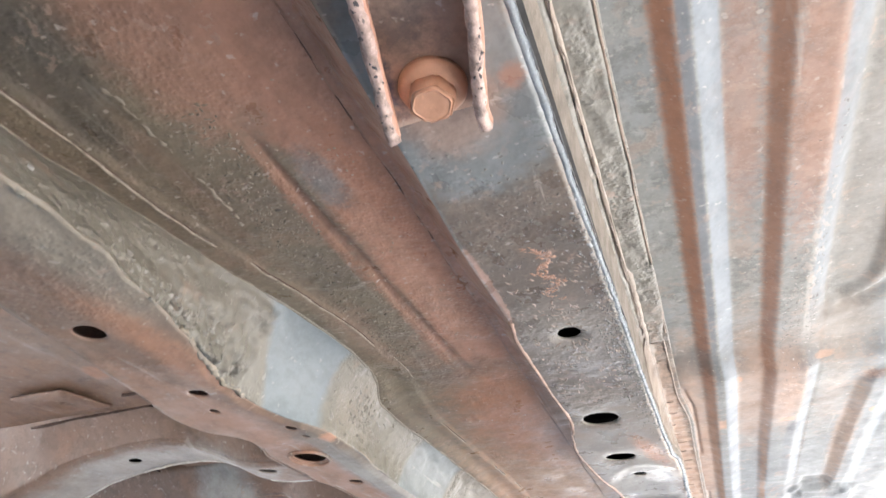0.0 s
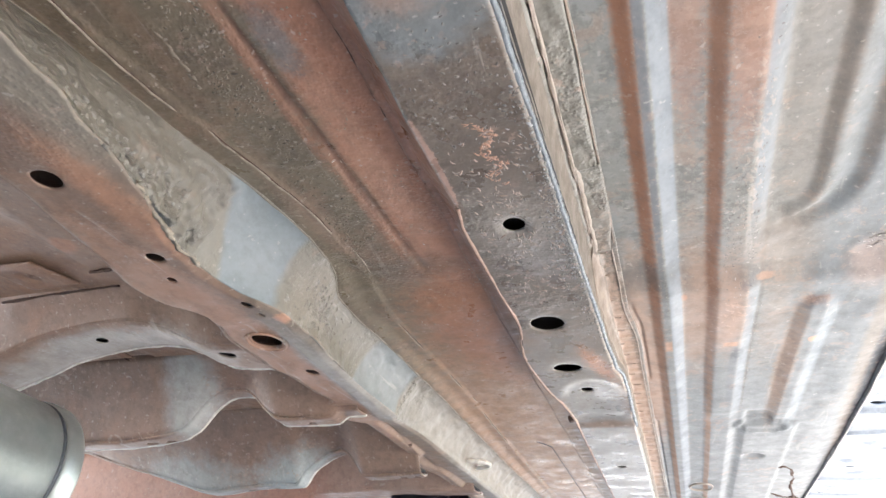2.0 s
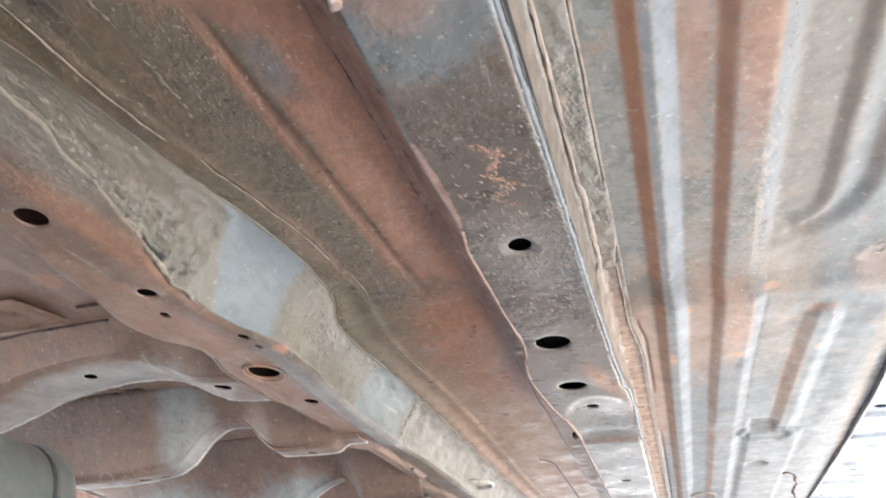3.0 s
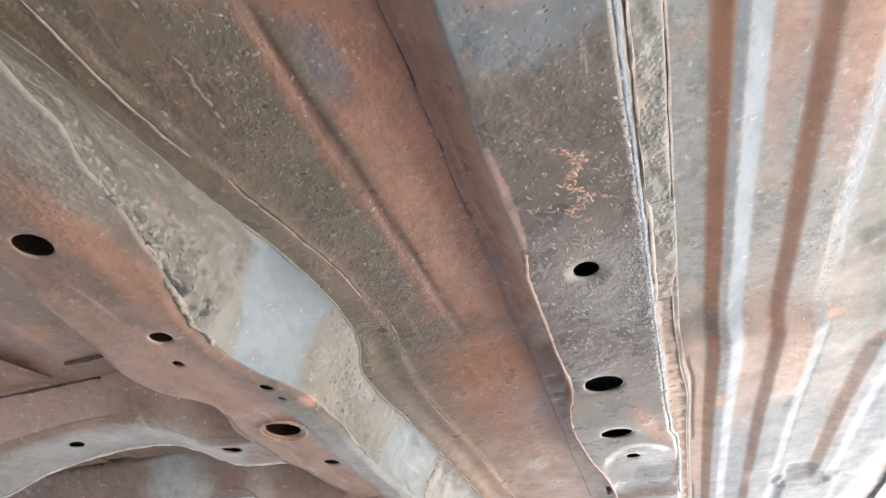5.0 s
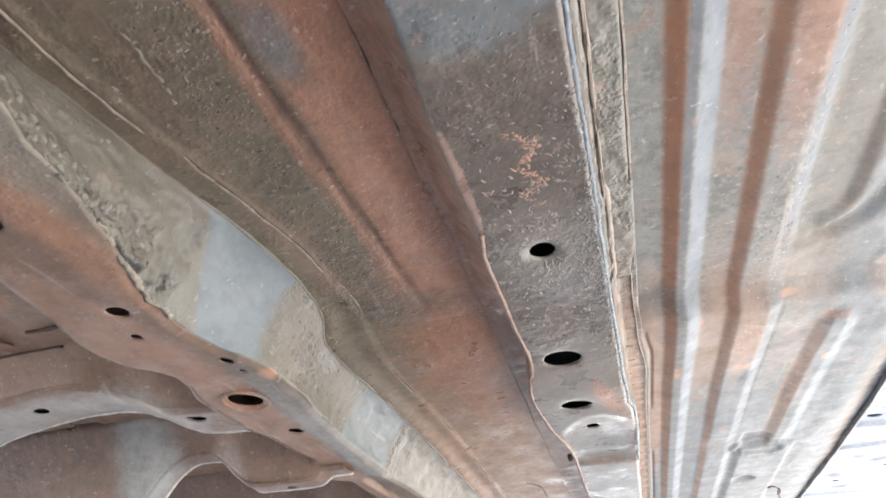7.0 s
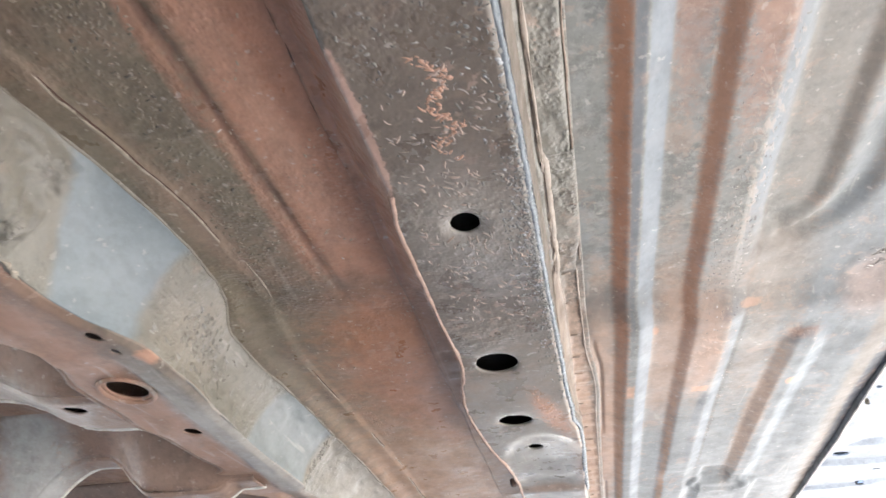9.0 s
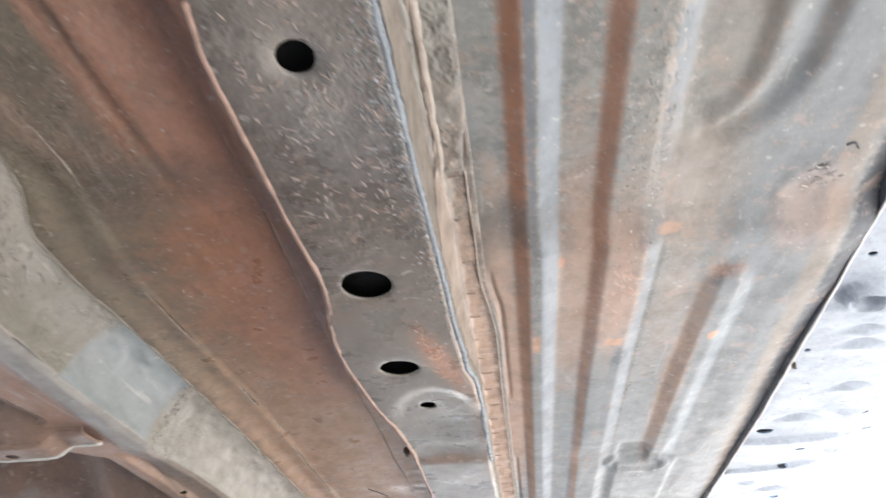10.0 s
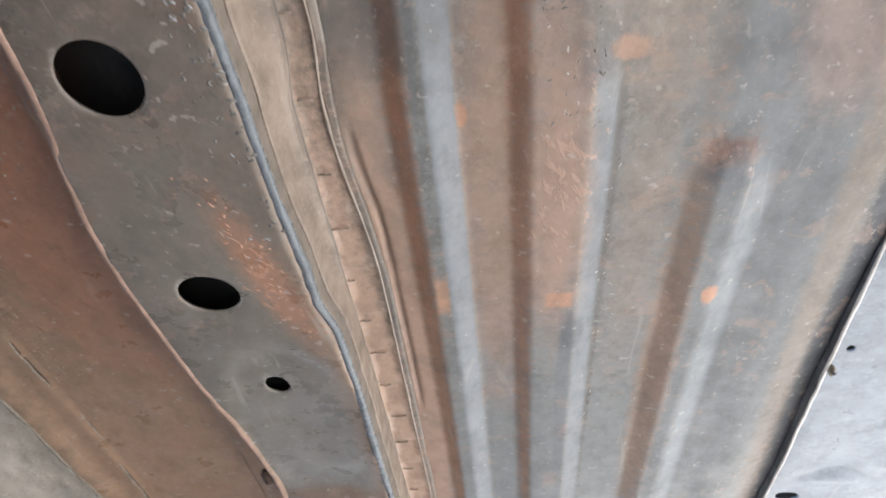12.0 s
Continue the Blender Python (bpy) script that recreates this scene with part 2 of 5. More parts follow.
PAN_SPOTS_SHADE = [
    # slate band darkens the outer edge, where the panel curls up
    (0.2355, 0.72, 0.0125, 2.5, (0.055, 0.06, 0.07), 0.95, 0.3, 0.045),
    # 0.012, 0.550: shadow at the floor's crosswise step, painted dark
    (0.2165, 0.72, 0.0075, 0.7, (0.30, 0.235, 0.18), 0.55, 0.5, 0.070), (0.108, 0.564, 0.007, 0.004, (0.46, 0.30, 0.22), 0.9, 0.3), (0.092, 0.571, 0.004, 0.006, (0.12, 0.135, 0.15), 0.7, 0.6), (0.012, 0.550, 0.026, 0.018, (0.145, 0.145, 0.14), 0.6, 0.6),
    (0.157, 0.621, 0.012, 0.010, (0.16, 0.175, 0.19), 0.6, 0.6), 
    (0.082, 0.640, 0.014, 0.07, (0.48, 0.30, 0.22), 0.55, 0.6), (0.0855, 0.700, 0.0065, 0.0055, (0.56, 0.32, 0.21), 0.95, -0.3), (0.093, 0.728, 0.006, 0.016, (0.12, 0.13, 0.145), 0.6, 0.5), (0.0435, 0.587, 0.0022, 0.006, (0.56, 0.30, 0.19), 0.8, 0.5),
    (0.0262, 0.694, 0.0034, 0.013, (0.55, 0.32, 0.21), 0.9, -0.4), (0.160, 0.70, 0.004, 0.007, (0.56, 0.30, 0.19), 0.9, 0.3),
    (0.19, 0.56, 0.02, 0.03, PINK, 0.35, 0.5)]
M_PAN = sheet_metal("floor_paint", GREY, BEIGE, marks=[(0.085, 0.62, 0.025, 0.10, (0.47, 0.31, 0.23), 0.6, 30), (0.09, 0.40, 0.02, 0.2, (0.42, 0.33, 0.27), 0.4, 20)], rust=(0.40, 0.265, 0.195), rusty=0.18, speck=0.3, scratch=0.15, grain=0.15, flecks=0.28, rough=0.50, tint=0.92, gloss=0.4, blotch=17, mottle=0.62, peel=0.26, stains=PAN_BASE + PAN_RUST_SHEEN + PAN_WEAR_SHEEN + PAN_SPOTS_SHADE)
RIB_BASE = [
    (-0.06, 0.71, 0.05, 0.18, (0.275, 0.242, 0.20), 0.8, 0.6), (-0.07, 0.18, 0.045, 0.056, (0.235, 0.25, 0.25), 0.85, 0.15),
    (-0.05, 0.43, 0.03, 0.03, (0.27, 0.25, 0.235), 0.5, 0.8),
    (-0.065, 0.385, 0.028, 0.035, PALE, 0.35, 0.8), (-0.0985, 0.322, 0.0062, 0.048, (0.46, 0.29, 0.225), 0.95, 0.08),
    (-0.041, 0.645, 0.009, 0.042, (0.50, 0.26, 0.16), 0.85, 0.6, 0.22)]
RIB_RUST_SHEEN = [
    (-0.070, 0.18, 0.022, 0.026, (0.40, 0.265, 0.20), 0.75, 0.4),
    # -0.06, 1.16: far end paled in place of its low-angle sheen
    (-0.06, 1.16, 0.07, 0.38, (0.36, 0.35, 0.325), 0.8, 0.35), (-0.015, 0.72, 0.013, 0.22, (0.45, 0.29, 0.19), 0.6, 0.5),
    (-0.0415, 0.172, 0.0045, 0.006, ORANGE, 0.6, 0.5), (-0.06, 0.848, 0.034, 0.007, (0.30, 0.18, 0.12), 0.7, 0.6)]
M_RIB = sheet_metal("rail_paint", marks=[(-0.045, 0.645, 0.018, 0.045, (0.50, 0.27, 0.17), 0.8, 40), (-0.07, 0.56, 0.04, 0.2, (0.40, 0.27, 0.20), 0.12, 30)],
    base=(0.150, 0.117, 0.092), dirt=(0.190, 0.147, 0.113), rust=(0.36, 0.20, 0.13), rusty=0.28, grain=0.25, pebble=0.25, level=0.5, speck=0.42, flecks=0.42, mottle=0.5, rough=0.30, tint=0.86, gloss=0.6, stains=RIB_BASE + RIB_RUST_SHEEN)
M_FLANGE = sheet_metal("flange_sealer", (0.22, 0.19, 0.163), (0.19, 0.163, 0.138), rusty=0.25, grain=0.5, pebble=0.8, level=0.46, speck=0.3, stains=[
    (-0.016, 0.97, 0.012, 0.43, (0.53, 0.375, 0.285), 0.88, 0.3), (-0.018, 0.22, 0.02, 0.27, (0.245, 0.232, 0.20), 0.9, 0.25)])
MID_BASE = [
    # -0.108, 0.33: strip lightened to offset the shade beside the rail
    (-0.17, 1.04, 0.10, 0.44, (0.46, 0.285, 0.18), 0.88, 0.35), (-0.108, 0.33, 0.014, 0.33, (0.55, 0.345, 0.26), 0.85, 0.3),
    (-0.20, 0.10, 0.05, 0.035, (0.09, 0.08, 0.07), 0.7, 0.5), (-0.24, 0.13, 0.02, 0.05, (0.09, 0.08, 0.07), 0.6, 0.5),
    (-0.224, 0.350, 0.008, 0.06, (0.32, 0.22, 0.155), 0.4, 0.5), (-0.136, 0.33, 0.030, 0.30, (0.44, 0.205, 0.125), 0.88, 0.3),
    (-0.148, 0.40, 0.011, 0.10, (0.50, 0.28, 0.19), 0.75, 0.5)]
MID_RUST_GROOVE = [
    (-0.153, 0.30, 0.011, 0.10, (0.50, 0.28, 0.19), 0.6, 0.5), (-0.1735, 0.38, 0.0045, 0.08, (0.44, 0.23, 0.15), 0.7, 0.6),
    # the three darkest browns shade in the pressed groove
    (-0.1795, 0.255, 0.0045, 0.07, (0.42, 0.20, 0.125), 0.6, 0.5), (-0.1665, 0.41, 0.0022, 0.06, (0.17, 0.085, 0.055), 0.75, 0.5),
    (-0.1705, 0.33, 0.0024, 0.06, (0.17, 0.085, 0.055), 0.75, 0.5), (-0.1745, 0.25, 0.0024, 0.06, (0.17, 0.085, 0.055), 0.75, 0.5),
    (-0.158, 0.225, 0.009, 0.024, (0.20, 0.21, 0.205), 0.75, 0.5)]
MID_WEAR_SHADE = [
    (-0.227, 0.20, 0.007, 0.05, (0.22, 0.14, 0.095), 0.45, 0.6), (-0.138, 0.59, 0.060, 0.125, (0.385, 0.17, 0.09), 0.86, 0.6),
    # -0.17, 0.475: crosswise shadow band painted onto the floor
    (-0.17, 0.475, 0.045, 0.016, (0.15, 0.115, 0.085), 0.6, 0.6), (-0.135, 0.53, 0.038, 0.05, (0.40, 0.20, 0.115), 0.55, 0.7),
    (-0.13, 0.66, 0.03, 0.07, (0.40, 0.225, 0.15), 0.6, 0.8), (-0.114, 0.63, 0.010, 0.13, (0.42, 0.28, 0.21), 0.6, 0.4)]
MID_SPOTS = [
    (-0.150, 0.13, 0.046, 0.07, (0.40, 0.21, 0.14), 0.85, 0.4), (-0.190, 0.115, 0.020, 0.05, (0.36, 0.20, 0.135), 0.6, 0.6),
    (-0.215, 0.40, 0.010, 0.05, (0.34, 0.22, 0.16), 0.4, 0.6)]
M_MID = sheet_metal("inner_floor_paint", OLIVE, TAUPE, rust=(0.36, 0.215, 0.15), rusty=0.3, grain=0.35, pebble=0.38, level=0.46, speck=0.4, scratch=0.12, flecks=0.45, rough=0.36, tint=0.98, gloss=0.5, stains=MID_BASE + MID_RUST_GROOVE + MID_WEAR_SHADE + MID_SPOTS)
BOX_CREAM = [(-0.262, 0.47, 0.03, 0.036, (0.275, 0.24, 0.195), 0.7, 0.4), (-0.25, 1.02, 0.06, 0.33, (0.315, 0.28, 0.235), 0.8, 0.3)]
BOX_BASE = [
    (-0.312, 0.27, 0.050, 0.2, (0.30, 0.185, 0.128), 0.85, 0.2),
    # -0.250, 0.16: olive as on the wall, lightened to offset underside shade
    (-0.281, 0.285, 0.011, 0.05, (0.42, 0.22, 0.135), 0.75, 0.6), (-0.280, 0.235, 0.010, 0.03, (0.42, 0.22, 0.135), 0.7, 0.6), (-0.250, 0.16, 0.020, 0.10, (0.275, 0.235, 0.185), 0.85, 0.6), (-0.2635, 0.436, 0.006, 0.008, (0.55, 0.30, 0.20), 0.9, 0.3),
    # -0.276, 0.60: warm grey strip, raised because this face renders dim
    (-0.334, 0.56, 0.046, 0.30, (0.45, 0.25, 0.165), 0.85, 0.15, -0.02), (-0.276, 0.60, 0.016, 0.14, (0.40, 0.365, 0.325), 0.85, 0.4)]
BOX_PANES = [(0.318, 0.410, 0.376, 0.422, 0.600, 0.540, (0.205, 0.23, 0.24), 0.95), (0.590, 0.690, 0.575, 0.688, 0.592, 0.540, (0.225, 0.245, 0.245), 0.85)]
BOX_RUST = [
    (-0.25, 1.15, 0.05, 0.25, (0.50, 0.47, 0.42), 0.7, 0.4), (-0.31, 0.9, 0.02, 0.3, (0.42, 0.27, 0.19), 0.55, 0.5)]
M_BOX = sheet_metal("inner_rail_paint", 
    base=(0.205, 0.186, 0.153), dirt=(0.178, 0.158, 0.125), rusty=0.15, flecks=0.08, grain=0.4, pebble=0.55, level=0.70, speck=0.2, mottle=0.1, rough=0.45, stains=BOX_CREAM, panes=BOX_PANES)
M_BOXLOW = sheet_metal("inner_rail_bottom_paint", (0.24, 0.185, 0.14), (0.20, 0.152, 0.115), tint=0.94, rust=(0.42, 0.23, 0.15), rusty=0.35, flecks=0.4, grain=0.45, pebble=0.4, level=0.25, speck=0.35, mottle=0.3, rough=0.5, stains=BOX_BASE + BOX_RUST)
M_CROSS = sheet_metal("crossmember_paint", (0.31, 0.195, 0.138), (0.245, 0.16, 0.115), tint=0.9, rust=(0.36, 0.20, 0.13), rusty=0.35, marks=[(-0.53, 0.49, 0.09, 0.03, (0.50, 0.46, 0.41), 0.3, 20)], grain=0.4, pebble=0.15, speck=0.35, rough=0.44, stains=[
    (-0.51, 0.645, 0.028, 0.05, (0.50, 0.53, 0.51), 0.7, 0.6), (-0.50, 0.88, 0.05, 0.03, (0.42, 0.50, 0.50), 0.7, 0.5), (-0.66, 0.88, 0.09, 0.03, (0.42, 0.49, 0.48), 0.6, 0.5),
    (-0.52, 0.51, 0.14, 0.035, (0.46, 0.42, 0.37), 0.85, 0.4), (-0.9, 1.05, 0.42, 0.09, (0.48, 0.25, 0.18), 0.85, 0.2), (-0.42, 1.07, 0.13, 0.1, (0.44, 0.30, 0.23), 0.7, 0.3)])
M_CEIL = sheet_metal("tunnel_paint", (0.30, 0.18, 0.122), (0.24, 0.148, 0.102), rust=(0.40, 0.22, 0.14), rusty=0.3, grain=0.5, speck=0.3, stains=[
    (-0.452, 0.372, 0.014, 0.012, (0.46, 0.21, 0.12), 0.75, 0.3)])
M_SILL = sheet_metal("sill_paint", flecks=0.0, base=(0.30, 0.335, 0.38), dirt=(0.265, 0.30, 0.345), rusty=0.0, grain=0.15, speck=0.2, rough=0.36, scratch=0.15)
M_LIP = plain("flange_paint", (0.06, 0.062, 0.07), 0.5, vary=0.5)
M_SILLFLANGE = plain("sill_flange_paint", (0.17, 0.175, 0.19), 0.5, vary=0.6, bump=0.4, size=45)
M_LIPEDGE = plain("flange_edge_paint", (0.68, 0.66, 0.62), 0.5, vary=0.35, size=160)
# glossy blue-grey that paints the sheen of the rail's edge
M_EDGESHEEN = plain("edge_sheen_pale", (0.18, 0.198, 0.215), 0.26, vary=0.6, bump=0.8, size=260)
M_CREAM = plain("seam_sealer_cream", (0.37, 0.31, 0.26), 0.55, vary=0.4, bump=0.6, size=110)
M_RAILEDGE = plain("rail_edge_rust", (0.37, 0.235, 0.175), 0.55, vary=0.6, bump=0.5, size=120)
M_FLANGEEDGE = plain("flange_edge_rust", (0.27, 0.20, 0.15), 0.6, vary=0.6, bump=0.5, size=150)
M_PADEDGE = plain("pad_edge_paint", (0.34, 0.265, 0.21), 0.6, vary=0.6, bump=0.5, size=150)
M_CREASE = plain("crease_sealer", (0.37, 0.31, 0.24), 0.6, vary=0.6, bump=0.8, size=160)
M_WORN = plain("worn_sealer_edge", (0.29, 0.255, 0.205), 0.55, vary=0.5, bump=0.5, size=90)
M_FILLET = plain("fillet_sealer", (0.30, 0.24, 0.195), 0.5, vary=0.6, bump=0.6, size=70)
M_SIDE = plain("rail_side_paint", (0.205, 0.172, 0.143), 0.5, vary=0.5, bump=0.5, size=70)
M_PALEEDGE = plain("pale_edge_paint", (0.74, 0.69, 0.61), 0.5, vary=0.5, size=140)


def flake_paint(name, tones, rough=0.55):
    """Chips of paint and sealer: each chip takes its own tone."""
    n = Nodes(name)
    chance = n.tree.nodes.new("ShaderNodeNewGeometry").outputs["Random Per Island"]
    col = n.mix(n.span(chance, 0.0, 0.7), tones[0], tones[1])
    col = n.mix(n.span(chance, 0.8, 0.9), col, tones[2])
    col = n.mix(n.span(n.noise(400, 3), 0.4, 0.7, 0, 0.35), col, tuple(c * 0.6 for c in tones[1]))
    n.put(n.bsdf.inputs["Base Color"], col)
    n.bsdf.inputs["Roughness"].default_value = rough
    return n.mat


M_RAILCHIP = flake_paint("rail_chips", ((0.25, 0.215, 0.19), (0.34, 0.255, 0.205), (0.15, 0.135, 0.12)))
M_EDGECHIP = flake_paint("edge_chips", ((0.145, 0.135, 0.122), (0.175, 0.165, 0.152), (0.34, 0.34, 0.34)), 0.6)
M_PITCHIP = flake_paint("rib_specks", ((0.13, 0.12, 0.11), (0.22, 0.20, 0.18), (0.50, 0.46, 0.42)))
M_PITS = flake_paint("rail_pits", ((0.10, 0.09, 0.08), (0.19, 0.17, 0.15), (0.27, 0.25, 0.23)))
M_BLACKCHIP = flake_paint("black_chips", ((0.03, 0.03, 0.035), (0.06, 0.05, 0.05), (0.12, 0.09, 0.08)))
M_LUMP = flake_paint("floor_lumps", ((0.19, 0.155, 0.11), (0.235, 0.195, 0.145), (0.10, 0.08, 0.06)))
M_RUSTCRUST = flake_paint("rusty_lumps", ((0.34, 0.20, 0.135), (0.40, 0.255, 0.18), (0.26, 0.16, 0.11)))
M_RUSTCHIP = flake_paint("rust_chips", ((0.42, 0.235, 0.155), (0.50, 0.29, 0.20), (0.36, 0.27, 0.22)))
M_WALLCHIP = flake_paint("wall_lumps", ((0.195, 0.173, 0.143), (0.23, 0.208, 0.175), (0.28, 0.26, 0.23)), 0.5)
M_FLOORCHIP = flake_paint("floor_chips", ((0.30, 0.25, 0.19), (0.36, 0.27, 0.20), (0.46, 0.43, 0.38)))
M_CRACK = plain("dark_rust", (0.085, 0.045, 0.03), 0.8, vary=0.6, bump=0.8, size=150)
# near-black for sheets added behind holes, standing for the dark inside
M_HOLEDARK = plain("hole_dark", (0.007, 0.006, 0.006), 0.7)
M_MUFFLER = plain("aluminised_steel", (0.42, 0.43, 0.40), 0.36, metal=0.7, vary=0.25, bump=0.15, size=35)
M_BRACKET = plain("rusty_bracket_paint", (0.50, 0.27, 0.19), 0.6, vary=0.35, bump=0.6, size=120)
M_CHANNEL = sheet_metal("channel_paint", (0.42, 0.25, 0.175), (0.33, 0.21, 0.155), stains=[(-0.070, 0.115, 0.016, 0.022, (0.24, 0.19, 0.16), 0.85, 0.5), (-0.075, 0.138, 0.012, 0.010, (0.07, 0.055, 0.05), 0.85, 0.9), (-0.089, 0.125, 0.006, 0.045, (0.035, 0.04, 0.065), 0.95, 0.4)])
M_CHIP = plain("chipped_edge_paint", (0.47, 0.335, 0.285), 0.55, vary=1.0, bump=1.0, size=230)
M_BOLT = plain("rusty_bolt_steel", (0.55, 0.29, 0.18), 0.5, metal=0.1, vary=0.3, bump=0.3, size=110)
M_DARK = plain("dark_blue_plastic", (0.008, 0.010, 0.022), 0.5, vary=0.2)
M_GROUND = plain("sunlit_concrete", (0.40, 0.39, 0.38), 0.9, vary=0.35, size=1.5)
M_BARK = plain("bark", (0.12, 0.09, 0.06), 0.9, vary=0.5, size=20)
M_LEAF = plain("leaves", (0.06, 0.16, 0.07), 0.5, vary=0.5, size=9)

# ---- helpers for shapes ----
GROUND = 0.15
SLOPE = 0.045          # the car stands nose-up by this much


def rise(y):
    return SLOPE * (y - 0.55)


def along(t, *pairs):
    """A smooth line through (t, value) pairs that does not overshoot."""
    if t <= pairs[0][0]:
        return pairs[0][1]
    if t >= pairs[-1][0]:
        return pairs[-1][1]
    k = max(i for i in range(len(pairs) - 1) if pairs[i][0] <= t)
    slopes = []
    for i in (k, k + 1):
        if 0 < i < len(pairs) - 1:
            a = (pairs[i][1] - pairs[i - 1][1]) / (pairs[i][0] - pairs[i - 1][0])
            b = (pairs[i + 1][1] - pairs[i][1]) / (pairs[i + 1][0] - pairs[i][0])
            slopes.append(0.0 if a * b <= 0 else 2 * a * b / (a + b))
        else:
            slopes.append(0.0)
    (t0, v0), (t1, v1) = pairs[k], pairs[k + 1]
    w, u = t1 - t0, (t - t0) / (t1 - t0)
    return (2 * u ** 3 - 3 * u * u + 1) * v0 + (u ** 3 - 2 * u * u + u) * w * slopes[0] + (3 * u * u - 2 * u ** 3) * v1 + (u ** 3 - u * u) * w * slopes[1]


def ease(a, b, t):
    t = min(1.0, max(0.0, (t - a) / (b - a)))
    return t * t * (3 - 2 * t)


def ridge(t, a, b, c, d):
    return ease(a, b, t) * (1 - ease(c, d, t))


def fold(t, a, b, c, d):
    """A pressed rib with nearly straight flanks."""
    up, down = min(1.0, max(0.0, (t - a) / (b - a))), min(1.0, max(0.0, (t - c) / (d - c)))
    return (0.85 * up + 0.15 * ease(a, b, t)) * (1 - 0.85 * down - 0.15 * ease(c, d, t))


def steps(*runs):
    """Grid lines: (start, end, pitch) runs joined."""
    out = []
    for a, b, pitch in runs:
        n = max(1, round((b - a) / pitch))
        out += [a + (b - a) * k / n for k in range(n)]
    return out + [runs[-1][1]]


def rough(x, y, z, size):
    return noise.noise(Vector((x, y, z)) * size)


def link(name, mesh, material, parent=None, label="", smooth=True):
    mesh.materials.append(material)
    for p in mesh.polygons:
        p.use_smooth = smooth
    ob = new(name, mesh)
    ob.parent = parent
    if label:
        ob["label"] = label
    return ob


def part(name, bm, material, parent, label="", smooth=True):
    mesh = bpy.data.meshes.new(name)
    bm.to_mesh(mesh)
    bm.free()
    return link(name, mesh, material, parent, label, smooth)


def thing(name, label, category, place=(0, 0, 0), group="", kind=""):
    ob = new(name)
    ob.location = place
    ob.empty_display_size = 0.05
    tagged(ob, label, category, group, kind)
    return ob


def pressed(name, us, vs, shape, material, parent, label="", holes=(), thick=0.0016, back=None):
    """A pressed steel sheet: shape(u, v) gives a place in the level car; holes are (x, y, half width, half length) and go through.
    back(x, y) gives u and v where they are not x and y themselves."""
    back = back or (lambda x, y: (x, y))
    nu, nv = len(us), len(vs)
    verts, gone, extra = [], set(), []
    for v in vs:
        for u in us:
            verts.append(shape(u, v))
    at = lambda i, j: j * nu + i
    for hx, hy, rx, ry in holes:
        around = [back(hx + 1.35 * rx * math.cos(a), hy + 1.35 * ry * math.sin(a)) for a in np.linspace(0, 6.28, 24)]
        i0 = max(1, int(np.searchsorted(us, min(p[0] for p in around))) - 1)
        i1 = min(nu - 2, int(np.searchsorted(us, max(p[0] for p in around))))
        j0 = max(1, int(np.searchsorted(vs, min(p[1] for p in around))) - 1)
        j1 = min(nv - 2, int(np.searchsorted(vs, max(p[1] for p in around))))
        gone |= {(i, j) for i in range(i0, i1) for j in range(j0, j1)}
        ring = [(i, j0) for i in range(i0, i1)] + [(i1, j) for j in range(j0, j1)] + [(i, j1) for i in range(i1, i0, -1)] + [(i0, j) for j in range(j1, j0, -1)]
        before = [at(i, j) for i, j in ring]
        for t in (0.45, 0.8, 1.0):
            now = []
            for i, j in ring:
                px, py = shape(us[i], vs[j])[:2]
                a = math.atan2((py - hy) / ry, (px - hx) / rx)
                u, v = back(px + (hx + rx * math.cos(a) - px) * t, py + (hy + ry * math.sin(a) - py) * t)
                x, y, z = shape(u, v)
                now.append(len(verts))
                verts.append((x, y, z + (0.0006 if t == 1 else 0)))
            n = len(ring)
            extra += [(before[k], now[k], now[(k + 1) % n], before[(k + 1) % n]) for k in range(n)]
            before = now
    faces = [(at(i, j), at(i, j + 1), at(i + 1, j + 1), at(i + 1, j)) for j in range(nv - 1) for i in range(nu - 1) if (i, j) not in gone] + extra
    mesh = bpy.data.meshes.new(name)
    mesh.from_pydata([(x, y, z + rise(y)) for x, y, z in verts], [], faces)
    mesh.validate()
    ob = link(name, mesh, material, parent, label)
    solid = ob.modifiers.new("thickness", "SOLIDIFY")
    solid.thickness, solid.offset = thick, -1
    return ob


def bead(name, ts, line, size, material, parent, label="", lumpy=0.35, sides=8, grain=90):
    """A bead of sealer or a rolled edge along line(t), of uneven thickness."""
    verts, faces = [], []
    rows = [Vector((x, y, z + rise(y))) for x, y, z in map(line, ts)]
    for k, p in enumerate(rows):
        ahead = (rows[min(k + 1, len(rows) - 1)] - rows[max(k - 1, 0)]).normalized()
        side = ahead.cross(Vector((0, 0, 1))).normalized()
        up = side.cross(ahead)
        for s in range(sides):
            a = 2 * math.pi * s / sides
            way = side * math.cos(a) + up * math.sin(a)
            q = p + way * 0.01
            r = size * max(0.1, 1 + lumpy * rough(*q, grain) + 0.5 * lumpy * rough(*p, grain * 0.25))
            verts.append(tuple(p + way * r))
    for k in range(len(ts) - 1):
        for s in range(sides):
            a, b = k * sides + s, k * sides + (s + 1) % sides
            faces.append((a, b, b + sides, a + sides))
    faces += [tuple(range(sides))[::-1], tuple(range((len(ts) - 1) * sides, len(ts) * sides))]
    mesh = bpy.data.meshes.new(name)
    mesh.from_pydata(verts, [], faces)
    return link(name, mesh, material, parent, label)


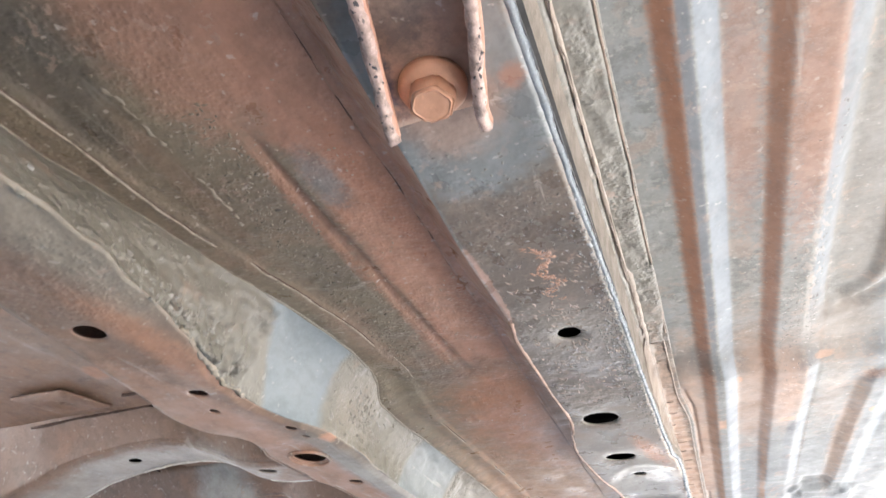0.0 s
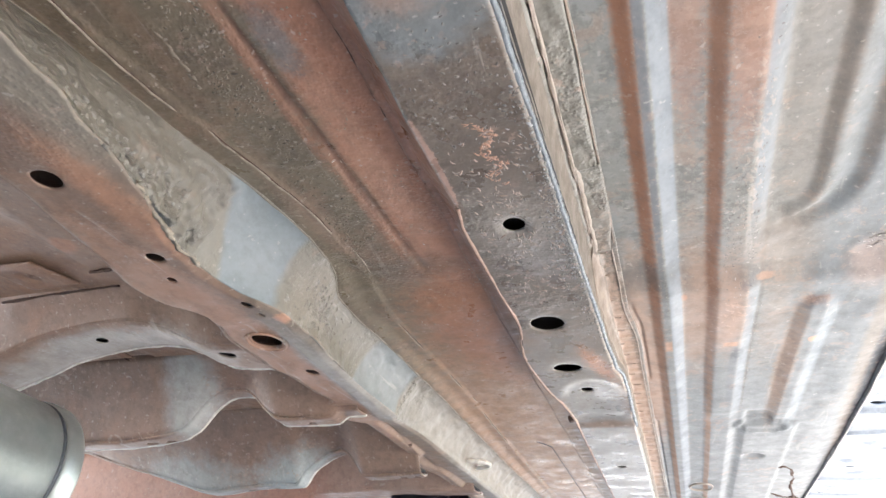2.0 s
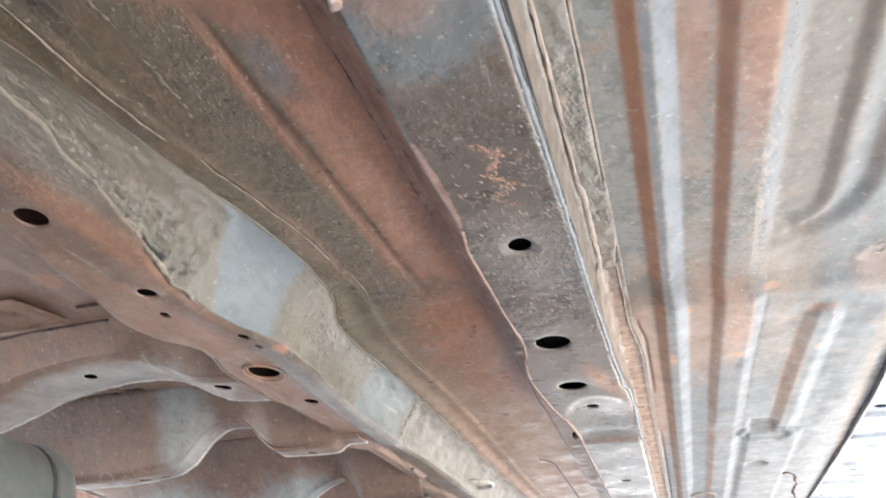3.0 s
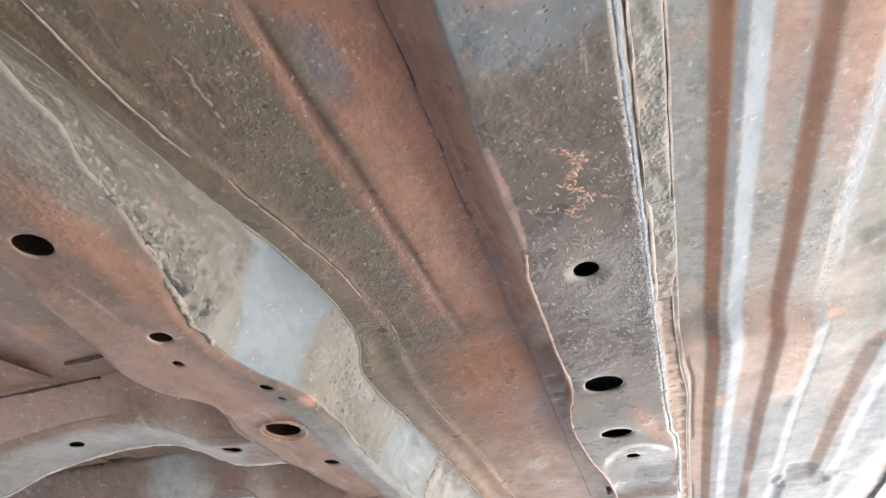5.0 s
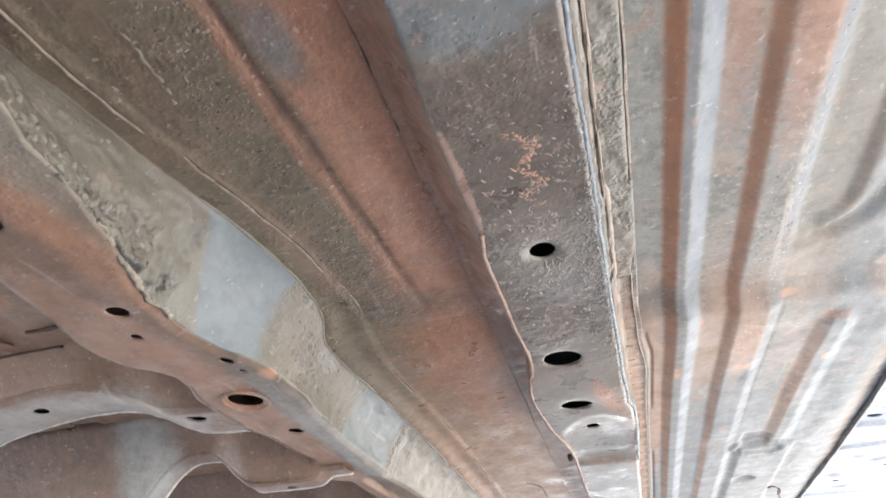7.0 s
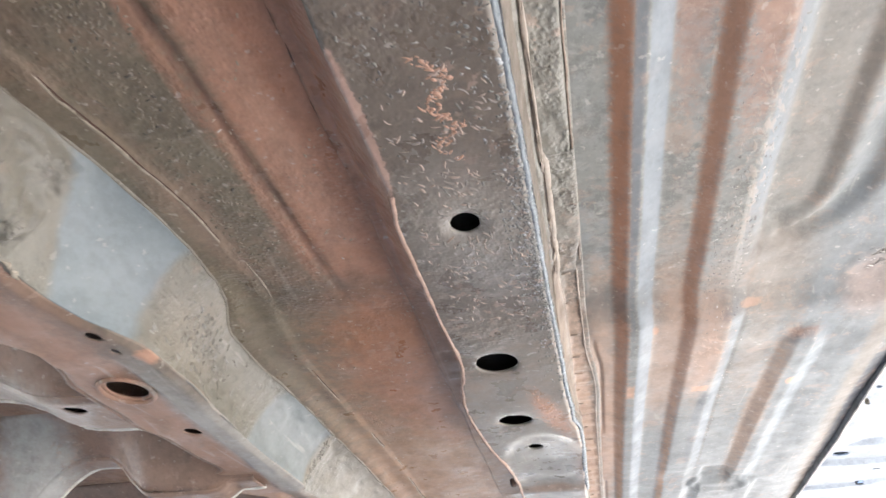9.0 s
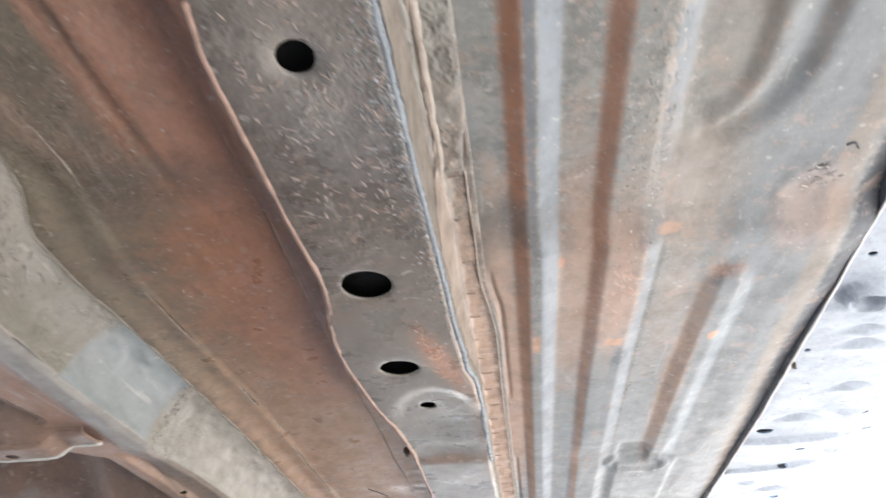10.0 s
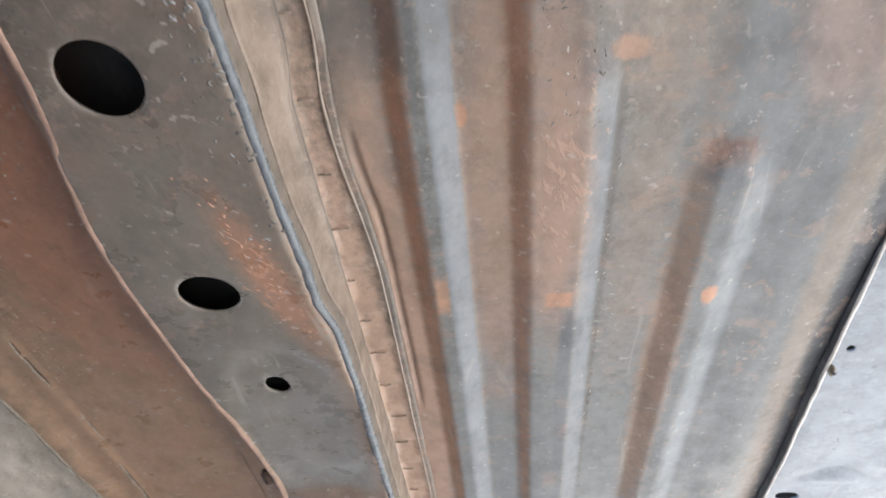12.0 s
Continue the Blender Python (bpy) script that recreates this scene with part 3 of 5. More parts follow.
def block(lo, hi, bevel=0.002, segments=2):
    bm = bmesh.new()
    bmesh.ops.create_cube(bm, size=1)
    for v in bm.verts:
        v.co = Vector(((v.co.x + 0.5) * (hi[0] - lo[0]) + lo[0], (v.co.y + 0.5) * (hi[1] - lo[1]) + lo[1], (v.co.z + 0.5) * (hi[2] - lo[2]) + lo[2]))
    if bevel:
        bmesh.ops.bevel(bm, geom=bm.edges[:], offset=bevel, segments=segments, affect="EDGES")
    return bm


def lathe(profile, axis, centre, sides=48):
    """A turned shape: profile of (distance along the axis, radius)."""
    bm = bmesh.new()
    rows = []
    for d, r in profile:
        row = []
        for s in range(sides):
            a = 2 * math.pi * s / sides
            p = (r * math.cos(a), d, r * math.sin(a)) if axis == "y" else (r * math.cos(a), r * math.sin(a), d)
            row.append(bm.verts.new(Vector(centre) + Vector(p)))
        rows.append(row)
    for a, b in zip(rows, rows[1:]):
        for s in range(sides):
            bm.faces.new((a[s], a[(s + 1) % sides], b[(s + 1) % sides], b[s]))
    bm.faces.new(rows[0][::-1])
    bm.faces.new(rows[-1])
    bmesh.ops.recalc_face_normals(bm, faces=bm.faces)
    return bm


# ---- ground ----
bm = bmesh.new()
bmesh.ops.create_grid(bm, x_segments=20, y_segments=20, size=300)
ground = part("ground", bm, M_GROUND, None)
ground.location.z = GROUND
tagged(ground, "pale sunlit concrete yard under the car", "ground", kind="structure")

# ---- the car's underside ----
car = thing("car", "raised car body seen from below, rusty and dusty", "car", (0, 0.55, 0.4))


def car_part(ob):
    ob.matrix_parent_inverse = Matrix.Translation((0, -0.55, -0.4))
    return ob


Z_PAN, Z_RAIL, Z_MID, Z_BOX, Z_TUN = 0.619, 0.572, 0.602, 0.543, 0.600
# sheets run on unseen past both ends to hold back light
YS = steps((-2.8, -1.6, 0.2), (-1.6, 0.08, 0.07), (0.08, 1.3, 0.006), (1.3, 2.2, 0.03), (2.2, 3.6, 0.1))
YF = steps((-2.8, -1.6, 0.2), (-1.6, 0.08, 0.07), (0.08, 0.5, 0.004), (0.5, 1.1, 0.002), (1.1, 1.6, 0.006), (1.6, 3.6, 0.1))


def step_down(y):
    """The shallow crosswise step of the floor."""
    return 0.010 * ease(0.549, 0.577, y) - 0.006 * ease(0.58, 0.78, y)


def flange_x(y):
    """Where the floor's outer edge and the sill's flange meet."""
    return along(y, (0.0, 0.228), (0.55, 0.232), (0.7, 0.238), (0.77, 0.2405), (0.91, 0.2455), (1.16, 0.249), (1.46, 0.25), (2.6, 0.252))


def pan_shape(x, y):
    z = Z_PAN
    w = ease(0.53, 0.59, y)
    z -= 0.0055 * fold(x, 0.013, 0.0225, 0.0292 + 0.002 * w, 0.0415 + 0.001 * w)
    z -= 0.0048 * fold(x, 0.062, 0.0715, 0.090 + 0.004 * w, 0.103 + 0.002 * w + 0.022 * ridge(y, 0.46, 0.50, 0.555, 0.580)) * (1 - 0.5 * ridge(y, 0.93, 0.96, 0.99, 1.02))
    z -= 0.0048 * fold(x, 0.138, 0.150, 0.160, 0.173) * ridge(y, 0.603 + 60 * (x - 0.155) ** 2, 0.620 + 60 * (x - 0.155) ** 2, 0.95, 1.0)
    g = 0.0048 * ease(0.60, 0.65, y)
    z += 0.0024 * ridge(x, -0.0045 + g, -0.0035 + g, -0.0022 + g, -0.0008 + g) * max(ridge(y, 0.59, 0.60, 0.80, 0.81), ease(0.97, 0.98, y))
    z -= 0.0010 * ridge(math.hypot((x - 0.181) / 0.013, (y - 0.538 + 0.5 * (x - 0.181)) / 0.008), 0.5, 0.85, 1.0, 1.3)
    if x > 0.09:                      # a pressed pocket with a rib that bends round its end
        dy = max(0.0, y - 0.44)
        r = math.hypot(x - 0.1, dy)
        a = (dy / max(1e-6, r)) ** 2
        r1, r3 = 0.036 + 0.015 * a, 0.063 + 0.002 * a
        z += (0.0050 * (1 - ease(r3 - 0.007, r3 + 0.006, r)) - 0.0042 * ease(r1 - 0.006, r1 + 0.005, r) * (1 - ease(r1 + 0.005, r3 - 0.007, r))) * ease(0.097, 0.108, x)
    z -= step_down(y)
    z += 0.004 * ease(0.94, 0.955, y) * (1 - ease(0.99, 1.0, y)) * ridge(x, 0.110, 0.118, 0.142, 0.150)
    z -= 0.004 * ease(0.99, 1.005, y) * ridge(x, 0.108, 0.118, 0.175, 0.185)
    z -= 0.0035 * ridge(math.hypot((x - 0.137) / 0.032, (y - 1.005) / 0.022), 0.75, 0.95, 1.02, 1.2)
    for cx, cy, r in ((0.135, 1.165, 0.018), (0.075, 1.35, 0.03)):
        z += 0.006 * max(0.0, 1 - ((x - cx) ** 2 + (y - cy) ** 2) / r ** 2)
    z += 0.006 * ease(0.206, 0.239, x) ** 1.8 - 0.0008 * ridge(x, 0.185, 0.2, 0.205, 0.22)
    wide = 0.206 + max(0.0, x - 0.206) * (flange_x(y) - 0.206) / 0.032
    return min(x, wide) if x <= 0.206 else wide, y, z + 0.0012 * rough(x, y, 0, 14) + 0.0004 * rough(x, y, 0, 70)


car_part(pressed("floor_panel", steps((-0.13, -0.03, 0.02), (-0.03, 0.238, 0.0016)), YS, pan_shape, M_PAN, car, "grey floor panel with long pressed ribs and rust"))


def rail_left(y):
    return along(y, (0.0, -0.096), (0.235, -0.0975), (0.275, -0.0985), (0.313, -0.0975), (0.36, -0.0965), (0.385, -0.0995), (0.44, -0.099), (0.485, -0.0985), (0.53, -0.0965), (0.56, -0.099),
                 (0.582, -0.1035), (0.613, -0.1075), (0.64, -0.108), (0.672, -0.106), (0.718, -0.102), (0.769, -0.0945), (0.832, -0.0905), (0.94, -0.091), (2.6, -0.093))


def rail_edge(y):
    return along(y, (0.0, -0.034), (0.23, -0.033), (0.34, -0.031), (0.46, -0.0295), (0.56, -0.0272), (0.603, -0.0268), (0.637, -0.0248), (0.658, -0.0246), (0.684, -0.0198), (0.73, -0.019), (0.83, -0.0198), (2.6, -0.021))


def rail_u(x, y):
    left = rail_left(y)
    return -0.096 + (x - left) / (rail_edge(y) - left) * 0.068


def rail_bottom(u, y):
    left = rail_left(y)
    edge = rail_edge(y)
    x = left + (u + 0.096) / 0.068 * (edge - left)
    z = Z_RAIL
    d = math.hypot(x + 0.056, (y - 0.768) / 2.05)
    z += (0.0030 * (1 - ease(0.032, 0.0425, d)) + 0.0035 * (1 - ease(0.0, 0.036, d))) * (1 - ease(0.835, 0.85, y))       # round pressed seat
    z += 0.003 * ridge(y, 0.80, 0.835, 0.838, 0.856)
    for cx, cy, r in ((-0.065, 0.389, 0.014), (-0.072, 0.545, 0.022), (-0.072, 0.651, 0.021)):
        z += (0.0022 if r < 0.02 else 0.0006) * (1 - ease(0.6 * r, r, math.hypot(x - cx, y - cy)))
    q = max(0.0, 1 - (edge - x) / 0.0035)
    z += 0.0045 * (1 - math.sqrt(max(0.0, 1 - q * q)))
    return x, y, z + 0.0008 * rough(x, y, 1, 20) + 0.0002 * rough(x, y, 1, 60)


rail = car_part(pressed("chassis_rail", steps((-0.096, -0.028, 0.0022)), YS, rail_bottom, M_RIB, car, "dark speckled box rail with round drain holes",
               back=lambda x, y: (rail_u(x, y), y),
               holes=[(-0.0655, 0.389, 0.0076, 0.0076), (-0.072, 0.545, 0.0145, 0.0140), (-0.072, 0.651, 0.0138, 0.0115), (-0.0625, 0.727, 0.0064, 0.0076), (-0.057, 1.06, 0.007, 0.006)]))


def rail_right(s, y):
    edge = rail_edge(y)
    turn = 0.5 * math.pi * s
    x = edge + 0.0003 + (-0.0242 + 0.0037 * ease(0.49, 0.53, y) - edge) * (1 - math.cos(turn)) ** 1.2 + 0.0005 * rough(0, y, 3, 30)
    return x, y, Z_RAIL + 0.0043 + (Z_PAN - 0.0072 - step_down(y) - Z_RAIL - 0.0043) * math.sin(turn)


# black sheet added above the rail so its holes look dark
car_part(pressed("hole_backing", steps((-0.0935, -0.031, 0.02)), steps((-1.55, 2.15, 0.1)), lambda x, y: (x, y, Z_RAIL + 0.0125), M_HOLEDARK, car, "added black sheet that keeps the rail holes dark"))
car_part(pressed("rail_side", steps((0, 1, 0.05)), YS, rail_right, M_SIDE, car, "upright side of the box rail"))


def fillet(s, y):
    s0 = 0.86 - 0.68 * ease(0.47, 0.53, y) + 0.05 * rough(0, y, 6, 18)
    x, _, z = rail_right(s0 + (1 - s0) * s, y)
    return x + 0.0009 * (1 - s) + 0.0006 * rough(s, y, 4, 60), y, z - 0.0022 * ease(0.0, 0.3, s)


car_part(pressed("sealer_fillet", steps((0, 1, 0.05)), YS, fillet, M_FILLET, car, "rounded cream sealer between rail and floor", thick=0.0012))


def rail_left_side(s, y):
    return rail_left(y) + 0.0005 - 0.002 * (1 - s), y, Z_RAIL + 0.0003 + (1 - s) * (Z_MID - Z_RAIL - 0.003)


car_part(pressed("rail_side", steps((0, 1, 0.1)), YS, rail_left_side, M_MID, car, "upright side of the box rail"))
def flange_left(x, y):
    z = Z_MID - 0.0018 - 0.004 * ridge(y, 0.50, 0.56, 2.9, 3.0)
    pads = max(ridge(y, 0.555, 0.56, 0.69, 0.695), ease(0.93, 0.935, y))
    z += 0.0008 * pads * (0.6 + rough(0, y, 1, 40)) * ridge((y - 0.56) % 0.024, 0.002, 0.005, 0.015, 0.018) * ridge(x, -0.120, -0.118, -0.108, -0.105)
    web = 1 - ease(0.42, 0.52, y)
    z -= web * (Z_MID - Z_RAIL - 0.0025) * min(1.0, max(0.0, (x + 0.117) / 0.023))
    return x + 0.0018 * rough(0, y, 5, 14), y, z + 0.0007 * rough(x, y, 2, 40)


car_part(pressed("rail_flange", steps((-0.123, -0.092, 0.002)), YF, flange_left, M_MID, car, "brown welded flange of the rail"))


def flange_line(y):
    return along(y, (0.5, -0.0105), (0.595, -0.0095), (0.635, -0.006), (0.68, -0.0035), (0.78, -0.0045), (1.4, -0.004))


def flange_right(x, y):
    z = Z_PAN - 0.004 - step_down(y)
    if y > 0.5:
        z += 0.0013 * ridge((y - 0.5 + 0.004 * rough(0, y, 3, 20)) % 0.034, 0.002, 0.006, 0.024, 0.027) * ridge(x, -0.0225, -0.0195, -0.0115, -0.0095)
    z -= 0.007 * (1 - ease(-0.0275, -0.0215, x)) ** 1.3
    x2 = x + 0.0015 * ease(0.384, 0.392, y) * (1 - ease(-0.021, -0.010, x)) + 0.0006 * rough(0, y, 7, 25)
    x2 += (flange_line(y) + 0.0098) * ease(0.59, 0.60, y) * max(0.0, x + 0.020) / 0.014
    return x2, y, z + (0.0009 - 0.0006 * ease(0.49, 0.5, y)) * rough(x, y, 4, 95)


car_part(pressed("rail_flange", steps((-0.030, -0.006, 0.0012)), YF, flange_right, M_FLANGE, car, "cream welded flange with square dimples and rough sealer"))


def upper_edge(y):
    return along(y, (-0.9, -0.31), (0.15, -0.280), (0.189, -0.272), (0.238, -0.262), (0.276, -0.2555), (0.32, -0.247), (0.361, -0.239), (0.405, -0.2355), (0.462, -0.242), (0.505, -0.2545),
                 (0.56, -0.251), (0.62, -0.2475), (0.70, -0.2455), (0.82, -0.245), (1.0, -0.246), (1.44, -0.238), (2.6, -0.22))


def crease(y):
    return along(y, (-0.9, -0.30), (0.194, -0.251), (0.254, -0.241), (0.294, -0.234), (0.325, -0.2265), (0.384, -0.215), (0.43, -0.2143), (0.49, -0.218), (0.555, -0.222), (0.63, -0.2205),
                 (0.72, -0.215), (0.85, -0.2155), (1.05, -0.2175), (2.6, -0.2175))


def mid_shape(x, y):
    z = Z_MID
    g = ridge(y, 0.17, 0.205, 0.465, 0.495)
    x0, x = x, x + 0.045 * max(0.0, 0.46 - max(0.1, y))
    z -= 0.0007 * g * ease(-0.163, -0.170, x)
    z += 0.0016 * g * ridge(x, -0.169, -0.1658, -0.1645, -0.161)
    x = x0
    z -= 0.004 * ridge(y, 0.50, 0.56, 2.9, 3.0)
    d = math.hypot(x + 0.193, y - 0.572)
    z -= 0.0015 * ridge(d, 0.004, 0.006, 0.007, 0.009)
    c = crease(y)
    z -= 0.0015 * (1 - ease(0.0, 0.002, x - c))
    if x < c:
        t = (c - x) / max(0.012, c - upper_edge(y))
        z -= 0.0005 + 0.006 * ease(0.35, 1.0, t) * ridge(y, 0.42, 0.50, 3, 4)
    z += 0.014 * ease(0.002, 0.010, upper_edge(y) - x)
    z += 0.005 * ridge(y, 0.43, 0.455, 0.47, 0.5) * (1 - ease(-0.235, -0.195, x))
    return x, y, z + 0.0014 * rough(x, y, 2, 18) + 0.0003 * rough(x, y, 2, 60)


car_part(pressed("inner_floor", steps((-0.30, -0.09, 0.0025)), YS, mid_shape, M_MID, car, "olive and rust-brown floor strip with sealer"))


def lower_edge(y):
    torn = 0.0035 * rough(0, y, 2, 45) * (1 - ease(0.35, 0.37, y)) * ease(0.05, 0.12, y)
    return torn + along(y, (-0.9, -0.235), (0.15, -0.240), (0.224, -0.251), (0.266, -0.261), (0.29, -0.267), (0.325, -0.276), (0.36, -0.280), (0.392, -0.275), (0.41, -0.266), (0.43, -0.259), (0.475, -0.259), (0.525, -0.264),
                        (0.616, -0.270), (0.69, -0.269), (0.73, -0.282), (0.80, -0.276), (1.0, -0.272), (2.6, -0.26))


def box_wall(s, y):
    a, b = upper_edge(y), lower_edge(y)
    low = Z_BOX + 0.0004 + 0.006 * ridge(y, 0.70, 0.74, 3, 4)
    x = a + (b - a) * s - 0.006 * math.sin(math.pi * s) * ease(0.3, 0.38, y)
    top = mid_shape(a + 0.0006, y)[2]
    bend = (ease(-0.15, 1.15, s) - ease(-0.15, 1.15, 0)) / (ease(-0.15, 1.15, 1) - ease(-0.15, 1.15, 0))
    z = top + (low + 0.0025 + 0.0004 * (1 - ease(0.25, 0.31, y)) - top) * bend
    lumps = 0.0035 * (1 - ease(0.33, 0.36, y)) + 0.0012
    lumps *= 0.35 if 0.335 < y < 0.43 else 1.0
    k = rough(x, y, z, 70) * lumps + rough(x, y, z, 22) * lumps * 0.7 + rough(x, y, z, 170) * lumps * 0.45
    k += 0.0022 * noise.noise(Vector((s * 7.0 + 30 * y, 190 * y - 4 * s, 0))) * (lumps > 0.002) * ease(0.1, 0.5, s)
    k *= ease(0.0, 0.2, s) * (1 - ease(0.85, 1.0, s)) * (0.5 + 0.5 * max(ease(0.35, 0.65, s), ease(0.33, 0.4, y)))
    tuck = 0.004 * ease(0.9, 1.0, s) * (1 - ease(0.25, 0.31, y))
    return x + k - tuck, y, z - k + tuck


car_part(pressed("inner_rail", steps((0, 1, 0.02))[::-1], steps((-2.8, -1.6, 0.2), (-1.6, 0.08, 0.07), (0.08, 0.36, 0.0016), (0.36, 0.75, 0.003), (0.75, 1.3, 0.006), (1.3, 2.2, 0.03), (2.2, 3.6, 0.1)), box_wall, M_BOX, car, "pale lumpy side of the inner rail with bare patches"))


def box_left(y):
    return along(y, (-0.9, -0.31), (0.15, -0.325), (0.25, -0.333), (0.318, -0.343), (0.37, -0.353), (0.394, -0.348), (0.407, -0.336), (0.424, -0.327), (0.445, -0.330), (0.47, -0.338), (0.535, -0.338),
                 (0.56, -0.330), (0.61, -0.327), (0.64, -0.322), (0.665, -0.36), (0.70, -0.345), (0.72, -0.318), (0.86, -0.318), (0.90, -0.345), (1.0, -0.32), (2.6, -0.31))


def box_bottom(u, y):
    a, b = box_left(y), lower_edge(y)
    x = a + (b - a) * u
    z = Z_BOX + 0.003 * (1 - ease(0, 0.1, u)) + 0.003 * ease(0.9, 1.0, u) * ease(0.25, 0.31, y) + (0.006 * ease(0.6, 1.1, u) + 0.0012 * rough(x, y, 2, 90) * ease(0.7, 0.9, u)) * (1 - ease(0.25, 0.31, y)) + 0.006 * ridge(y, 0.70, 0.74, 3, 4) * ease(0.3, 0.5, u)
    seam = -0.2835 - 0.025 * ease(0.45, 1.0, y)
    z += 0.002 * ease(seam + 0.0015, seam - 0.0015, x) * ease(0.435, 0.445, y)
    return x, y, z + 0.0012 * rough(x, y, 6, 30)


def box_u(x, y):
    a, b = box_left(y), lower_edge(y)
    return (x - a) / (b - a)


car_part(pressed("inner_rail_bottom", steps((0, 1, 0.03)), YS, box_bottom, M_BOXLOW, car, "rusty underside of the inner rail with drain holes",
                 back=lambda x, y: (box_u(x, y), y), holes=[(-0.302, 0.24, 0.009, 0.0085), (-0.300, 0.330, 0.0062, 0.0065), (-0.310, 0.360, 0.0036, 0.0034),
                 (-0.2785, 0.408, 0.0042, 0.0045), (-0.2765, 0.426, 0.0028, 0.0028), (-0.304, 0.478, 0.0125, 0.0140), (-0.300, 0.5535, 0.006, 0.0070), (-0.302, 0.82, 0.0028, 0.004)]))
# the same black backing, added for the inner rail's holes
car_part(pressed("hole_backing", steps((-0.325, -0.292, 0.02)), steps((-1.55, 2.15, 0.1)), lambda x, y: (x, y, Z_BOX + 0.035), M_HOLEDARK, car, "added black sheet that keeps the inner rail holes dark"))
car_part(bead("hole_collar", steps((0, 6.2832, 0.13)), lambda a: (-0.304 + 0.0165 * math.cos(a), 0.478 + 0.0185 * math.sin(a), box_bottom(box_u(-0.304 + 0.0165 * math.cos(a), 0.478 + 0.0185 * math.sin(a)), 0.478 + 0.0185 * math.sin(a))[2] - 0.0005), 0.0016, M_BOXLOW, car, "raised collar round a hole", 0.3))
car_part(bead("slot_lip", steps((0, 6.2832, 0.13)), lambda a: (-0.268 + 0.026 * math.cos(a), 0.99 + 0.022 * math.sin(a), Z_BOX + 0.019), 0.003, M_PALEEDGE, car, "pale lip of a slot", 0.4))
car_part(pressed("inner_rail_side", steps((0, 1, 0.2)), YS, lambda s, y: (box_left(y) - 0.004 * (1 - s), y, Z_BOX + 0.003 + (Z_TUN - Z_BOX) * (1 - s)), M_CROSS, car, "brown side of the inner rail"))


# ---- tunnel and crossmembers ----
def tunnel_shape(x, y):
    z = Z_TUN
    z += 0.004 * ease(-0.462, -0.470, x) * (1 - ease(0.40, 0.43, y))
    z -= 0.004 * ridge(x, -0.54, -0.535, -0.505, -0.50) * ridge(y, 0.395, 0.40, 0.425, 0.43)
    z += 0.004 * ridge(x, -0.62, -0.612, -0.56, -0.552) * ridge(y, 0.55, 0.56, 0.63, 0.64)
    z -= 0.004 * ridge(x, -0.60, -0.59, -0.53, -0.52) * ridge(y, 0.74, 0.75, 0.79, 0.80)
    return x, y, z + 0.002 * rough(x, y, 8, 9)


car_part(pressed("tunnel_ceiling", steps((-1.15, -0.30, 0.008)), steps((-2.8, -1.6, 0.2), (-1.6, 0.1, 0.08), (0.1, 1.1, 0.008), (1.1, 3.6, 0.05)), tunnel_shape, M_CEIL, car, "beige tunnel panel with pressed shapes"))


def plate(x0, x1, y0, y1, skew, label):
    """A thin plate welded to the tunnel ceiling, with rounded corners and a turned edge."""
    def shape(u, v):
        x = x0 + (x1 - x0) * u + skew * (v - 0.5) + 0.002 * rough(u, v, 5, 3)
        y = y0 + (y1 - y0) * v + 0.002 * rough(u, v, 9, 3)
        edge = min(u, 1 - u, v, 1 - v)
        return x, y, Z_TUN - 0.0045 + 0.002 * (1 - ease(0.0, 0.12, edge)) + 0.003 * ridge(math.hypot(u - 0.5, (v - 0.5) * 0.7), 0.0, 0.02, 0.10, 0.2)
    return car_part(pressed("plate", steps((0, 1, 0.05)), steps((0, 1, 0.05)), shape, M_CEIL, car, label, thick=0.002))


plate(-0.555, -0.497, 0.385, 0.43, 0.015, "welded beige plate with a dimple")
plate(-0.64, -0.575, 0.545, 0.60, 0.0, "welded beige plate with a dimple")
plate(-0.50, -0.43, 0.555, 0.605, 0.02, "welded beige plate")
plate(-0.62, -0.50, 0.73, 0.80, 0.01, "welded beige plate")
plate(-0.48, -0.38, 0.93, 1.00, 0.0, "welded beige plate")


def slit(x0, y0, x1, y1, size=0.0011):
    """A dark gap along the edge of a plate."""
    return car_part(bead("plate_gap", steps((0, 1, 0.05)), lambda t: (x0 + (x1 - x0) * t, y0 + (y1 - y0) * t + 0.0008 * rough(t, x0, 0, 6), Z_TUN - 0.0008 - 0.0010 * math.sin(math.pi * t)), size, M_CRACK, car, "", 0.6))


slit(-0.464, 0.415, -0.425, 0.413, 0.0013)
slit(-0.587, 0.647, -0.545, 0.640)
slit(-0.540, 0.639, -0.505, 0.633, 0.0014)
slit(-0.695, 0.616, -0.655, 0.609)
slit(-0.587, 0.575, -0.590, 0.648, 0.0007)
slit(-0.592, 0.823, -0.592, 0.935, 0.0007)


